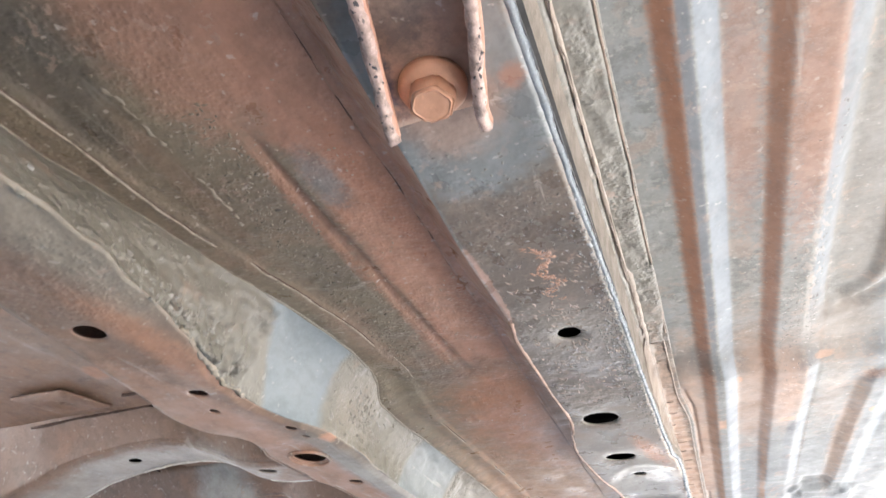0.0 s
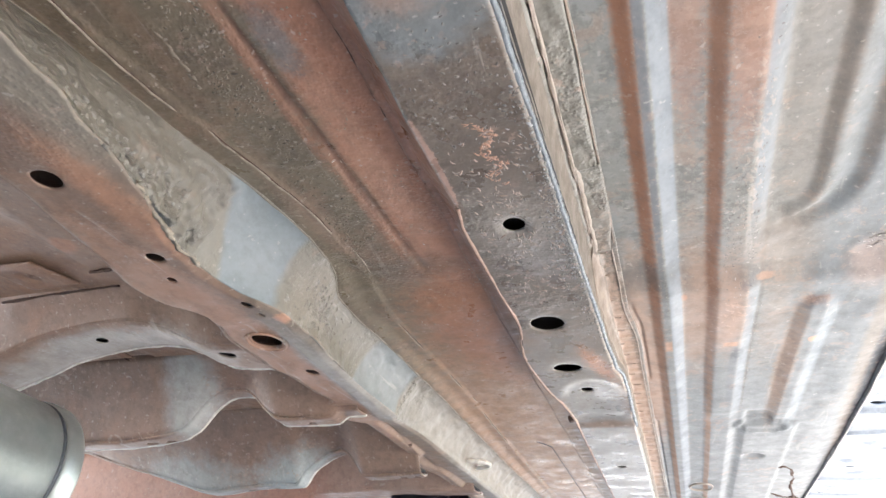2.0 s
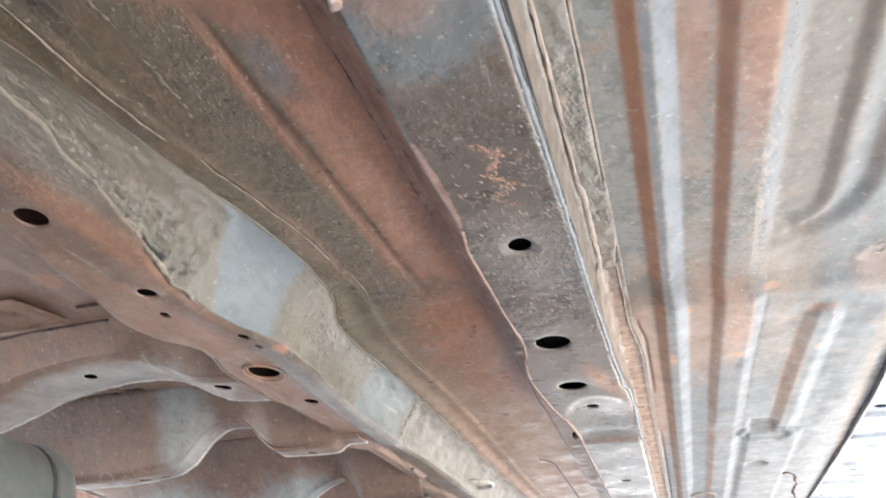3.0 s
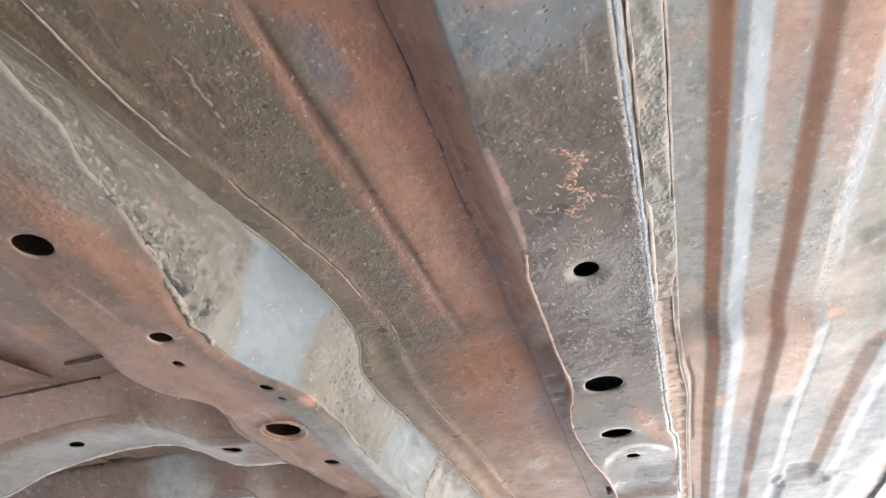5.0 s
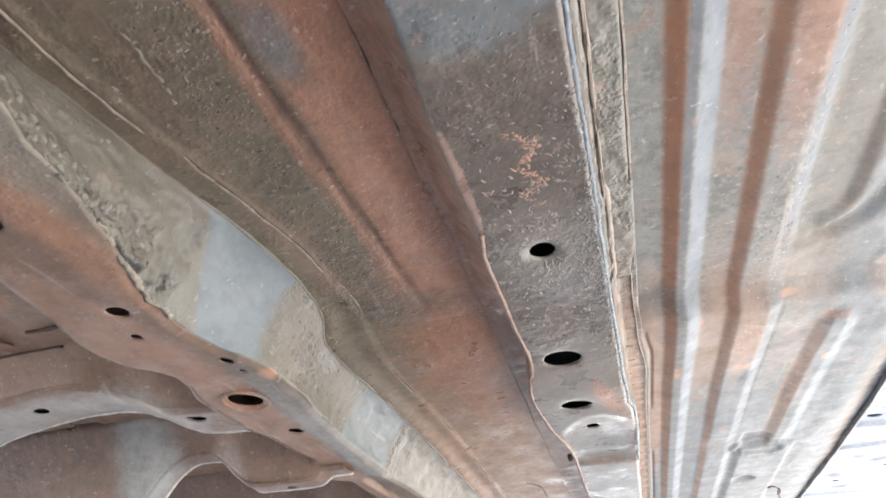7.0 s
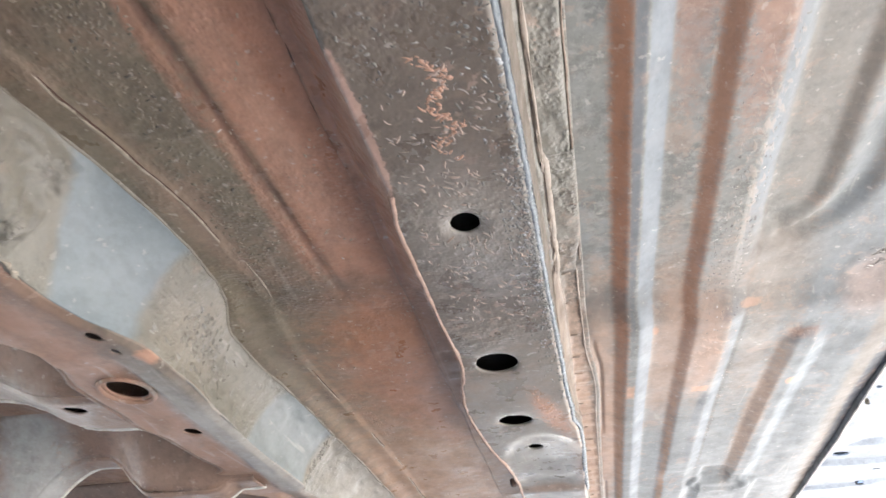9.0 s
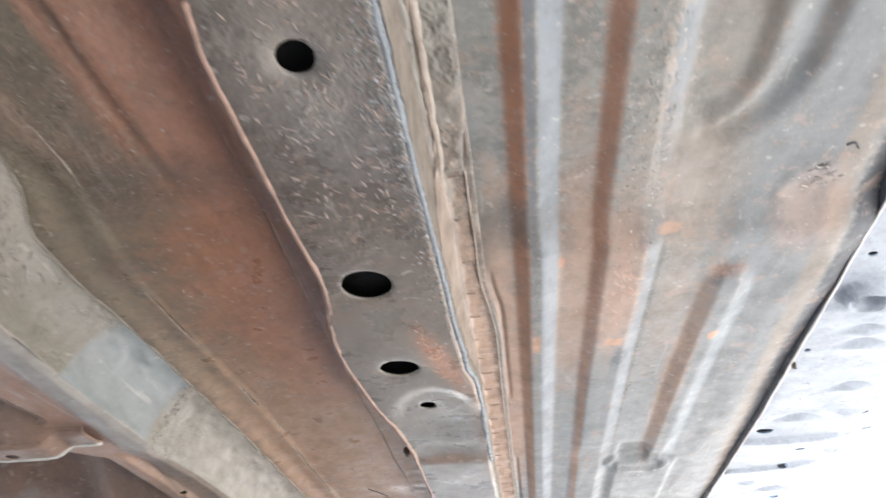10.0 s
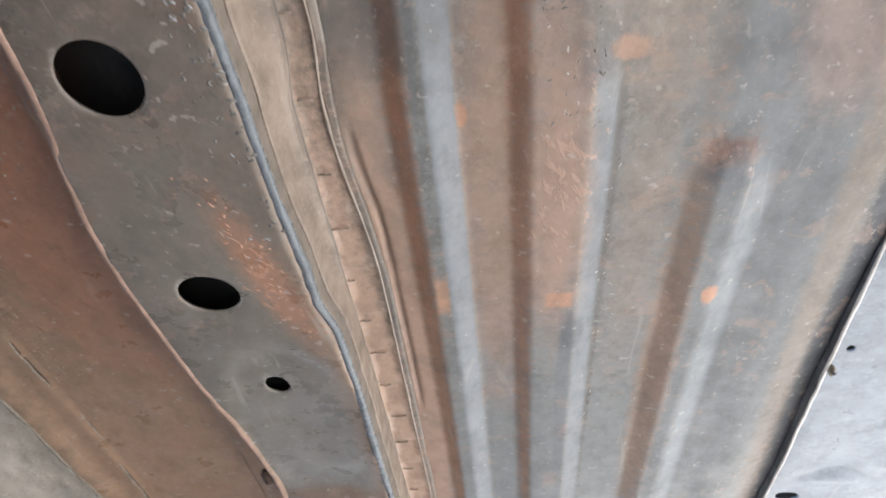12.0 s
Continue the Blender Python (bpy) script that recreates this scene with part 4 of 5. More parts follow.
def crossmember(y_top, y_low, depth, foot, x0, x1, back, label, holes=(), gap=()):
    """A pressed crossmember: a leaning front wall, a turned flange below whose height is foot(x), and a short upturned back edge."""
    front = y_low if callable(y_low) else (lambda x: y_low)

    def wall(x, s):
        z0, z1 = Z_TUN + 0.002, foot(x) + 0.003
        y = y_top + (front(x) - y_top) * s + 0.004 * math.sin(math.pi * s)
        return x, y, z0 + (z1 - z0) * s + 0.0015 * rough(x, y, 4, 18)

    def flange(x, s):
        y = front(x) + depth * s
        bow = 0.003 * (1 - ease(0, 0.12, s)) + back * ease(0.8, 1.0, s)
        return x, y, foot(x) + bow + 0.0012 * rough(x, y, 9, 35)
    member = car_part(pressed("crossmember", steps((x0, x1, 0.005)), steps((0, 1, 0.08)), wall, M_CROSS, car, label))
    # black sheet added behind the flange in place of shade in its holes
    pressed("hole_backing", steps((max(x0, -0.7), x1 - 0.002, 0.01)), steps((0.04, 0.96, 0.23)), lambda x, s: (x, front(x) + depth * s, foot(x) + 0.0075), M_HOLEDARK, member, "added black sheet that keeps the flange holes dark")
    if gap:
        bead("plate_gap", steps((*gap, 0.006)), lambda x: (wall(x, 0.12)[0], wall(x, 0.12)[1], wall(x, 0.12)[2] - 0.0002), 0.0012, M_CRACK, member, "", 0.7)
    low = pressed("flange", steps((x0, x1, 0.0025)), steps((0, 1, 0.0025 / depth)), flange, M_CROSS, member, "pale turned flange", holes=holes,
                  back=lambda x, y: (x, (y - front(x)) / depth))
    # pale bead paints the highlight along the rolled edge
    bead("rolled_edge", steps((max(x0, -0.95), x1, 0.004)), lambda x: (x, front(x) + depth, foot(x) + back + 0.0005), 0.0018, M_PALEEDGE, low, "", 0.6)
    return member


def foot_a(x):
    return along(x, (-1.1, 0.48), (-0.658, 0.528), (-0.602, 0.545), (-0.564, 0.560), (-0.533, 0.566), (-0.482, 0.5715), (-0.443, 0.5705), (-0.425, 0.567), (-0.408, 0.560), (-0.385, 0.5515), (-0.36, 0.548), (-0.3, 0.546))


def foot_b(x):
    return along(x, (-1.1, 0.495), (-0.687, 0.510), (-0.618, 0.511), (-0.538, 0.519), (-0.517, 0.529), (-0.496, 0.558), (-0.474, 0.570), (-0.45, 0.569), (-0.432, 0.559), (-0.417, 0.545), (-0.396, 0.533), (-0.367, 0.532),
                 (-0.346, 0.532), (-0.332, 0.533), (-0.319, 0.541), (-0.29, 0.541))


def foot_c(x):
    return along(x, (-1.1, 0.580), (-0.918, 0.565), (-0.827, 0.543), (-0.743, 0.524), (-0.696, 0.512), (-0.631, 0.498), (-0.584, 0.503), (-0.528, 0.508), (-0.491, 0.508), (-0.477, 0.530), (-0.445, 0.551), (-0.428, 0.555),
                 (-0.407, 0.540), (-0.387, 0.519), (-0.336, 0.521), (-0.303, 0.523), (-0.26, 0.523))


crossmember(0.438, lambda x: 0.466 + 0.022 * ease(-0.46, -0.40, x), 0.062, foot_a, -1.1, -0.332, 0.003, "bowed crossmember with a broad pale flange", holes=[(-0.511, 0.495, 0.006, 0.0055), (-0.365, 0.507, 0.0085, 0.0065)], gap=(-0.60, -0.455))
crossmember(0.605, 0.655, 0.026, foot_b, -1.1, -0.300, 0.001, "wavy crossmember arched over a pipe", holes=[(-0.573, 0.672, 0.0075, 0.0045), (-0.548, 0.674, 0.006, 0.003), (-0.36, 0.672, 0.0045, 0.004)])
crossmember(0.800, 0.875, 0.026, foot_c, -1.1, -0.305, 0.003, "wavy blue-grey crossmember arched over a pipe", holes=[(-0.57, 0.892, 0.007, 0.0045), (-0.53, 0.892, 0.005, 0.0035), (-0.335, 0.892, 0.006, 0.0045), (-0.315, 0.892, 0.004, 0.003)])
crossmember(1.02, 1.06, 0.05, lambda x: along(x, (-1.1, 0.44), (-0.68, 0.45), (-0.60, 0.505), (-0.555, 0.535), (-0.3, 0.54)) + 0.003 * rough(x, 0, 0, 8), -1.1, -0.285, 0.004, "cream and pink crossmember, deeper on one side")
ob = part("fuel_tank", block((-0.48, 1.16, 0.50), (-0.335, 1.62, 0.630), 0.03, 4), M_DARK, None)
tagged(ob, "dark blue plastic tank under the floor", "tank")

# ---- sill and its flange ----
CREASES = ((0.287, 0.725, 0.014, 1), (0.294, 0.751, 0.016, 1), (0.318, 0.838, 0.018, 1), (0.294, 0.911, 0.020, 1), (0.335, 0.905, 0.018, -1), (0.345, 0.79, 0.016, -1), (0.33, 0.70, 0.014, 1),
           (0.29, 1.13, 0.016, -1), (0.33, 1.16, 0.018, 1), (0.28, 1.24, 0.012, 1), (0.36, 1.02, 0.014, -1), (0.275, 0.60, 0.010, 1), (0.31, 1.32, 0.02, 1), (0.28, 1.42, 0.016, -1))


def sill_shape(x, y):
    z = 0.624 - 0.004 * math.sin(math.pi * min(1, max(0, (x - 0.239) / 0.15)))
    for cx, cy, r, way in CREASES:
        a, b = (x - cx) / r, (y - cy - 0.12 * (x - cx) - 18 * way * (x - cx) ** 2)
        if abs(a) < 2.2 and abs(b) < 0.03:
            z += way * 0.0060 * math.exp(-a * a * 1.3) * (math.exp(-(b / 0.0052) ** 2) - 0.55 * math.exp(-((b - 0.007) / 0.006) ** 2))
    for y0, tilt, drop in ((0.696, 0.05, 0.003), (0.978, -0.09, 0.0055), (1.083, -0.25, 0.004), (1.37, -0.05, 0.004), (1.50, 0.0, 0.004)):
        b = y - y0 - tilt * (x - 0.26)
        z -= drop * ease(-0.004, 0.001, b) * (1 - ease(0.004, 0.08, b)) * (1 - ease(0.33, 0.375, x))
    d = math.hypot((x - 0.2665) / 0.0165, (y - 0.676) / 0.0145)
    z -= 0.010 * ridge(d, 0.55, 0.78, 0.92, 1.15) - 0.003 * (1 - ease(0.2, 0.6, d))
    z += 0.09 * ease(0.378, 0.425, x) ** 1.5
    return x + (flange_x(y) - 0.2375) * (1 - ease(0.2385, 0.262, x)), y, z + 0.0012 * rough(x, y * 1.6, 3, 22) + 0.0004 * rough(x, y, 5, 80)


YSILL = steps((-2.8, -1.6, 0.2), (-1.6, 0.5, 0.06), (0.5, 1.55, 0.0028), (1.55, 2.2, 0.02), (2.2, 3.6, 0.1))
car_part(pressed("sill", steps((0.2385, 0.42, 0.0028)), YSILL, sill_shape, M_SILL, car, "white painted sill underside with dents and small holes",
                 holes=[(0.2675, 0.952, 0.0085, 0.0065), (0.352, 0.912, 0.0058, 0.0038), (0.3755, 0.962, 0.0052, 0.0038), (0.316, 0.998, 0.0052, 0.0036), (0.317, 1.066, 0.0046, 0.004), (0.346, 1.206, 0.006, 0.005), (0.254, 0.626, 0.0024, 0.0026), (0.2535, 0.766, 0.0026, 0.0028), (0.29, 1.28, 0.006, 0.004)]))
for y0, tilt, x1 in ((0.9785, -0.09, 0.36), (1.0835, -0.25, 0.322), (1.371, -0.05, 0.36), (1.46, 0.02, 0.30), (1.501, 0.0, 0.37)):
    car_part(bead("panel_joint", steps((0.25, x1, 0.006)), lambda t: (t, y0 + tilt * (t - 0.26), sill_shape(t, y0 + tilt * (t - 0.26) - 0.002)[2] + 0.0002), 0.0007, M_LIP, car, "dark joint across the sill", 0.9, 6, 120))
# black backing added so the sill's holes read as dark
car_part(pressed("hole_backing", steps((0.245, 0.375, 0.03)), steps((-1.55, 2.15, 0.1)), lambda x, y: (x, y, Z_PAN + 0.045), M_HOLEDARK, car, "added black sheet that keeps the sill holes dark"))
car_part(pressed("sill_flange", steps((0, 1, 0.2)), YS, lambda s, y: (flange_x(y) - 0.0012 + 0.0006 * rough(0, y, 1, 30) + 0.0012 * s, y, Z_PAN + 0.007 - s * (0.011 + 0.0015 * rough(0, y, 2, 14))), M_SILLFLANGE, car, "dark hanging seam flange"))
car_part(bead("flange_edge", steps((-0.5, 2.2, 0.006)), lambda t: (flange_x(t) + 0.0002 + 0.0006 * rough(0, t, 1, 30), t, Z_PAN - 0.004 - 0.0015 * rough(0, t, 2, 14)), 0.0010, M_LIPEDGE, car, "chipped white flange edge", 0.5))

car_part(bead("rolled_edge", steps((-0.2, 1.4, 0.006)), lambda t: (upper_edge(t) + 0.0002, t, mid_shape(upper_edge(t) + 0.0006, t)[2] + 0.0009), 0.0014, M_WORN, car, "soft worn upper edge of the inner rail", 0.6, 10, 60))

# ---- seam sealer ----
def kink(t):
    return 0.0025 * ease(0.384, 0.390, t) - 0.002 * ease(0.49, 0.50, t)


# low bead added to stand for the highlight on the rounded rail edge
car_part(bead("sealer_sheen_bead", steps((-0.3, 0.86, 0.003)), lambda t: (rail_edge(t) - 0.0010 + 0.0005 * rough(0, t, 3, 60), t, Z_RAIL + 0.0028 + 0.0003 * rough(0, t, 7, 80)), 0.0021, M_EDGESHEEN, car, "pale blue-grey bead standing for sheen on the rail edge", 0.35, 12, 260))
car_part(bead("seam_gap", steps((-0.3, 0.43, 0.004)), lambda t: (rail_edge(t) + 0.0008 + 0.0004 * rough(0, t, 0, 45), t, Z_RAIL + 0.0065 + 0.0012 * rough(0, t, 2, 60)), 0.0004, M_LIP, car, "dark crack along the rail", 1.4, 6, 200))
for y0, y1, size in ((-0.3, 0.39, 0.0019), (0.386, 0.5, 0.0023), (0.498, 0.652, 0.0030), (0.640, 1.6, 0.0026)):
    car_part(bead("sealer_sheen_bead", steps((y0, y1, 0.006)), lambda t: (-0.0248 - 0.4 * max(0.0, size - 0.002) + kink(t) + 0.0003 * rough(0, t, 0, 20), t, Z_PAN - 0.0078 + 0.45 * size + 0.4 * kink(t) - step_down(t)), size, M_CREAM, car, "cream sealer ridge", 0.35, 10, 60))


def strip(name, y0, y1, a, b, tip):
    def shape(u, y):
        w = 1 - tip * ease(y1 - 0.05, y1, y)
        x = a + (b - a) * u * w + 0.0004 * rough(u, y, 2, 40)
        return x, y, Z_PAN - 0.0062 + 0.0004 * (1 - ease(0, 0.12, min(u, 1 - u))) + 0.0016 * rough(x, y, 5, 120) - step_down(y)
    return car_part(pressed(name, steps((0, 1, 0.08)), steps((y0, y1, 0.003)), shape, M_FLANGE, car, "rough strip of old sealer", thick=0.0012))


strip("sealer_strip", -0.2, 0.388, -0.0248, -0.0085, 0.0)
strip("sealer_strip", 0.386, 0.498, -0.0235, -0.0062, 0.25)
car_part(bead("sealer_sheen_bead", steps((-0.3, 0.49, 0.006)), lambda t: (-0.0075 + 0.0006 * rough(0, t, 4, 30), t, Z_PAN - 0.0041), 0.0007, M_FLANGEEDGE, car, "", 0.9))
for y0, y1, shift in ((0.08, 0.262, -0.004), (0.272, 0.415, 0.0), (0.425, 0.475, 0.004), (0.495, 0.52, 0.002), (0.552, 0.638, 0.0), (0.70, 0.765, 0.0), (0.775, 0.83, 0.003), (0.85, 1.02, 0.0), (1.05, 1.4, 0.001)):
    def crest(t):
        taper = 0.0009 * (1 - ridge(t, y0, y0 + 0.02, y1 - 0.02, y1))
        return crease(t) + shift + 0.002 * rough(0, t, 9, 12) - 0.001, t, mid_shape(crease(t) + shift, t)[2] + 0.0001 + taper
    car_part(bead("sealer_sheen_bead", steps((y0, y1, 0.004)), crest, 0.0009, M_CREASE, car, "", 1.2))
    if y0 < 0.9:
        car_part(bead("seam_gap", steps((y0, y1, 0.004)), lambda t: (crest(t)[0] + 0.0011, t, crest(t)[2] + 0.0002), 0.0005, M_CRACK, car, "", 1.2))

car_part(bead("sealer_sheen_bead", steps((0.50, 1.4, 0.006)), lambda t: (flange_line(t) + 0.0005 * rough(0, t, 4, 30), t, Z_PAN - 0.0042 - step_down(t)), 0.0006, M_CREAM, car, "", 0.4))
car_part(bead("floor_groove", steps((1.03, 1.5, 0.01)), lambda t: (-0.156 - 0.004 * (t - 1.03), t, Z_MID - 0.0052 - 0.0005), 0.0007, M_LIP, car, "thin dark slot in the floor", 0.4, 6))
car_part(bead("floor_groove", steps((0.0, 1.0, 0.1)), lambda t: (-0.172 + 0.016 * t, 1.0 + 0.03 * t, Z_MID - 0.0052 - 0.0005), 0.0007, M_LIP, car, "thin dark slot in the floor", 0.4, 6))
for cx, cy, wide, long in ((0.060, 1.39, 0.020, 0.030), (0.060, 1.53, 0.032, 0.04)):
    car_part(bead("plug_ring", steps((0, 6.2832, 0.16)), lambda a: (cx + wide * math.cos(a), cy + long * math.sin(a), Z_PAN - 0.004 - step_down(cy)), 0.0018, M_CREAM, car, "raised ring of a floor plug", 0.3))
car_part(bead("rust_crack", steps((0, 1, 0.02)), lambda t: (along(t, (0, 0.166), (0.25, 0.185), (0.5, 0.207), (0.75, 0.214), (1, 0.235)) + 0.006 * rough(t, 0, 0, 9), along(t, (0, 1.28), (0.25, 1.25), (0.5, 1.31), (0.75, 1.41), (1, 1.53)), Z_PAN - 0.003), 0.0026, M_CRACK, car, "dark rusted crack in the floor", 1.2, 8, 120))
car_part(bead("rust_crack", steps((0, 1, 0.04)), lambda t: (0.187 + 0.05 * t, 1.47 + 0.05 * t + 0.02 * rough(t, 1, 0, 6), Z_PAN - 0.003), 0.0026, M_CRACK, car, "dark rusted crack in the floor", 1.2, 8, 120))
# dark block added in place of a shaded notch in the rail edge
car_part(part("edge_notch", block((-0.0985, 0.820, Z_RAIL + rise(0.83)), (-0.0925, 0.832, Z_RAIL + rise(0.83) + 0.006), 0.001), M_CRACK, car, "small dark block standing for a notch in the rail edge"))


car_part(bead("seam_gap", steps((0.10, 0.40, 0.004)), lambda t: (-0.1228 + 0.0018 * rough(0, t, 5, 14), t, Z_MID - 0.0012), 0.0004, M_CRACK, car, "", 1.4))
car_part(bead("paint_crack", steps((0, 1, 0.1)), lambda t: (0.195 + 0.007 * t, 0.5125 - 0.003 * math.sin(math.pi * t) + 0.003 * t, pan_shape(0.195 + 0.007 * t, 0.512)[2] - 0.0001), 0.0007, M_LIP, car, "black curved crack in the paint", 0.6, 6))
car_part(bead("stamped_ring", steps((0, 6.2832, 0.2)), lambda a: (-0.193 + 0.0066 * math.cos(a), 0.572 + 0.0072 * math.sin(a), mid_shape(-0.193, 0.572)[2] - 0.0002), 0.0007, M_CREASE, car, "small stamped ring in the floor", 0.5))

car_part(bead("rail_edge", steps((0.36, 1.3, 0.004)), lambda t: (rail_left(t) + 0.0004, t, Z_RAIL + 0.0008 + 0.0003 * rough(0, t, 1, 60)), 0.0016, M_RAILEDGE, car, "worn pinkish edge of the rail", 0.5, 8, 120))

_pads = random.Random(31)
for k in range(22):
    y1, x1, wide = 0.508 + 0.034 * k + _pads.uniform(-0.003, 0.003), -0.0225 + _pads.uniform(0, 0.004), _pads.uniform(0.005, 0.011)
    car_part(bead("pad_edge", steps((0, 1, 0.125)), lambda t: (x1 + wide * t, y1 + 0.0008 * rough(t, y1, 0, 5), Z_PAN - 0.0040 - step_down(y1) + 0.0002 * math.sin(9 * t)), 0.0005, M_PADEDGE, car, "", 0.6))

# ---- chips and lumps of old sealer ----
def flakes(name, count, seed, pick, surface, long, wide, high, material, parent, label):
    """Many small curved chips that lie on surface(u, v); pick(rng) gives u, v and the angle of a chip."""
    rng = random.Random(seed)
    verts, faces = [], []
    for _ in range(count):
        u, v, turn = pick(rng)
        c = Vector(surface(u, v))
        du, dv = (Vector(surface(u + 1e-4, v)) - c).normalized(), (Vector(surface(u, v + 1e-4)) - c).normalized()
        up = du.cross(dv).normalized()
        up = -up if up.z > 0 else up
        d = (du * math.cos(turn) + up.cross(du) * math.sin(turn)).normalized()
        side = up.cross(d)
        size, half, bow, tall = long * rng.uniform(0.4, 1.3), wide * rng.uniform(0.5, 1.4), rng.uniform(-0.35, 0.35), high * rng.uniform(0.5, 1.3)
        i = len(verts)
        for k in range(5):
            t = k / 2 - 1
            body = math.sqrt(max(0.02, 1 - t * t)) * rng.uniform(0.7, 1.2)
            p = c + d * (size * t) + side * (bow * size * (1 - t * t)) - up * 0.0002
            for q in (p - side * half * body, p - side * 0.4 * half * body + up * tall * body, p + side * 0.5 * half * body + up * tall * body * 0.8, p + side * half * body):
                verts.append((q.x, q.y, q.z + rise(q.y)))
        faces += [(i + 4 * k + a, i + 4 * k + a + 1, i + 4 * k + a + 5, i + 4 * k + a + 4) for k in range(4) for a in range(3)]
    mesh = bpy.data.meshes.new(name)
    mesh.from_pydata(verts, [], faces)
    ob = link(name, mesh, material, parent, label)
    tagged(ob, label, kind="stuff")
    return car_part(ob)


def rail_chip(rng):
    while True:
        y, x = rng.gauss(0.405, 0.06), rng.uniform(-0.09, -0.034)
        if 0.30 < y < 0.485 and noise.noise(Vector((x, y, 3)) * 55) > rng.uniform(-0.25, 0.35) and math.hypot(x + 0.0655, y - 0.389) > 0.011 and math.hypot(x + 0.072, y - 0.542) > 0.019:
            return rail_u(x, y), y, rng.gauss(-0.9, 0.7)


def scribble(rng):
    y = rng.uniform(0.284, 0.342)
    return rail_u(-0.061 + 0.005 * math.sin(y * 260) + rng.gauss(0, 0.0022), y), y, rng.choice((-0.5, 0.6)) + rng.gauss(0, 0.3)


def rail_pit(rng):
    y = rng.gauss(0.27, 0.035)
    return rail_u(rng.uniform(-0.092, -0.036), y), y, rng.gauss(0.3, 0.7)


def rust_patch(rng):
    y = rng.gauss(0.642, 0.024)
    return rail_u(-0.042 + rng.gauss(0, 0.005) + 0.22 * (y - 0.645), y), y, rng.gauss(-0.8, 0.5)


def rib_pit(rng):
    pick = rng.random()
    if pick < 0.3:
        return rng.gauss(0.1065, 0.0012), rng.uniform(0.60, 0.92), rng.gauss(1.4, 0.5)
    y = rng.gauss(0.50, 0.05) if pick < 0.8 else rng.uniform(0.27, 0.6)
    return rng.uniform(0.075, 0.089) if rng.random() < 0.55 else rng.gauss(0.0965, 0.002), y, rng.gauss(0.9, 0.6)


def rail_rim(rng):
    y = rng.gauss(0.42, 0.06) if rng.random() < 0.85 else rng.uniform(0.25, 0.62)
    return -0.0292 - min(0.014, rng.expovariate(190)), y, rng.gauss(-0.7, 0.6)


def wall_lump(rng):
    while True:
        y, s = rng.uniform(0.14, 0.332), rng.uniform(0.15, 0.97)
        if rough(s * 0.07, y, 0, 40) > rng.uniform(-0.5, 0.3) and rng.random() < 0.06 + 0.94 * ease(0.45, 0.8, s) * (0.4 + 0.6 * ease(0.2, 0.3, y)):
            return s, y, rng.gauss(0.5, 0.7)


def floor_chip(rng):
    while True:
        x, y = rng.uniform(-0.205, -0.112), rng.uniform(0.16, 0.62)
        if rough(x, y, 6, 30) > rng.uniform(-0.1, 0.5):
            return x, y, rng.gauss(0.4, 0.8)


car_part(bead("torn_edge", steps((0.13, 0.245, 0.0015)), lambda t: (-0.2185 - 0.002 * ease(0.22, 0.25, t) + 0.0022 * rough(0, t, 4, 70), t, mid_shape(-0.2185, t)[2] + 0.0006 * rough(0, t, 8, 90) + 0.0013), 0.0016, M_LUMP, car, "torn edge of thick sealer", 1.3, 8, 240))
flakes("sealer_lump", 420, 33, lambda rng: (rng.uniform(-0.212, -0.182), rng.uniform(0.16, 0.44), rng.gauss(0.5, 0.6)), mid_shape, 0.0020, 0.0010, 0.0006, M_LUMP, car, "low lumps of old sealer on the inner floor")
flakes("sealer_lump", 70, 23, lambda rng: (rng.gauss(-0.206, 0.006), rng.gauss(0.243, 0.016), rng.gauss(0.6, 0.7)), mid_shape, 0.0016, 0.0008, 0.0007, M_LUMP, car, "lumps and pits in the floor sealer")
flakes("paint_chip", 330, 3, rail_chip, rail_bottom, 0.0027, 0.0008, 0.0006, M_RAILCHIP, car, "pale curled paint chips on the rail")
flakes("rust_chip", 130, 5, scribble, rail_bottom, 0.0024, 0.0008, 0.0005, M_RUSTCHIP, car, "orange scribble of rust chips on the rail")
flakes("paint_pit", 200, 27, rail_pit, rail_bottom, 0.0015, 0.0007, 0.0005, M_PITS, car, "small dark curled pits in the rail paint")
flakes("rust_chip", 90, 15, rust_patch, rail_bottom, 0.0018, 0.0009, 0.0004, M_RUSTCHIP, car, "orange rust chips on the rail")
flakes("paint_pit", 480, 17, rib_pit, pan_shape, 0.0015, 0.0005, 0.0004, M_PITCHIP, car, "dark and pale specks along the floor rib")
flakes("paint_pit", 70, 47, lambda rng: (rng.gauss(0.187, 0.006), rng.gauss(0.534, 0.006), rng.gauss(0.2, 0.4)), pan_shape, 0.0022, 0.0006, 0.0005, M_PITCHIP, car, "short raised scratches in the floor paint")
flakes("sealer_lump", 150, 49, lambda rng: (lambda y: (-0.205 + rng.gauss(0, 0.005) + 0.05 * (y - 0.69), y, rng.gauss(-0.6, 0.5)))(rng.gauss(0.69, 0.035)), mid_shape, 0.0022, 0.0011, 0.0004, M_RUSTCRUST, car, "brown lumps of old sealer beside the crease")
flakes("edge_lump", 850, 7, rail_rim, rail_bottom, 0.0014, 0.0008, 0.0006, M_EDGECHIP, car, "grey lumps of sealer along the rail edge")
flakes("sealer_lump", 700, 9, wall_lump, box_wall, 0.0022, 0.0013, 0.0006, M_WALLCHIP, car, "wormlike lumps of sprayed sealer on the inner rail")
flakes("paint_chip", 260, 11, floor_chip, mid_shape, 0.0016, 0.0007, 0.0004, M_FLOORCHIP, car, "small pale chips on the inner floor")
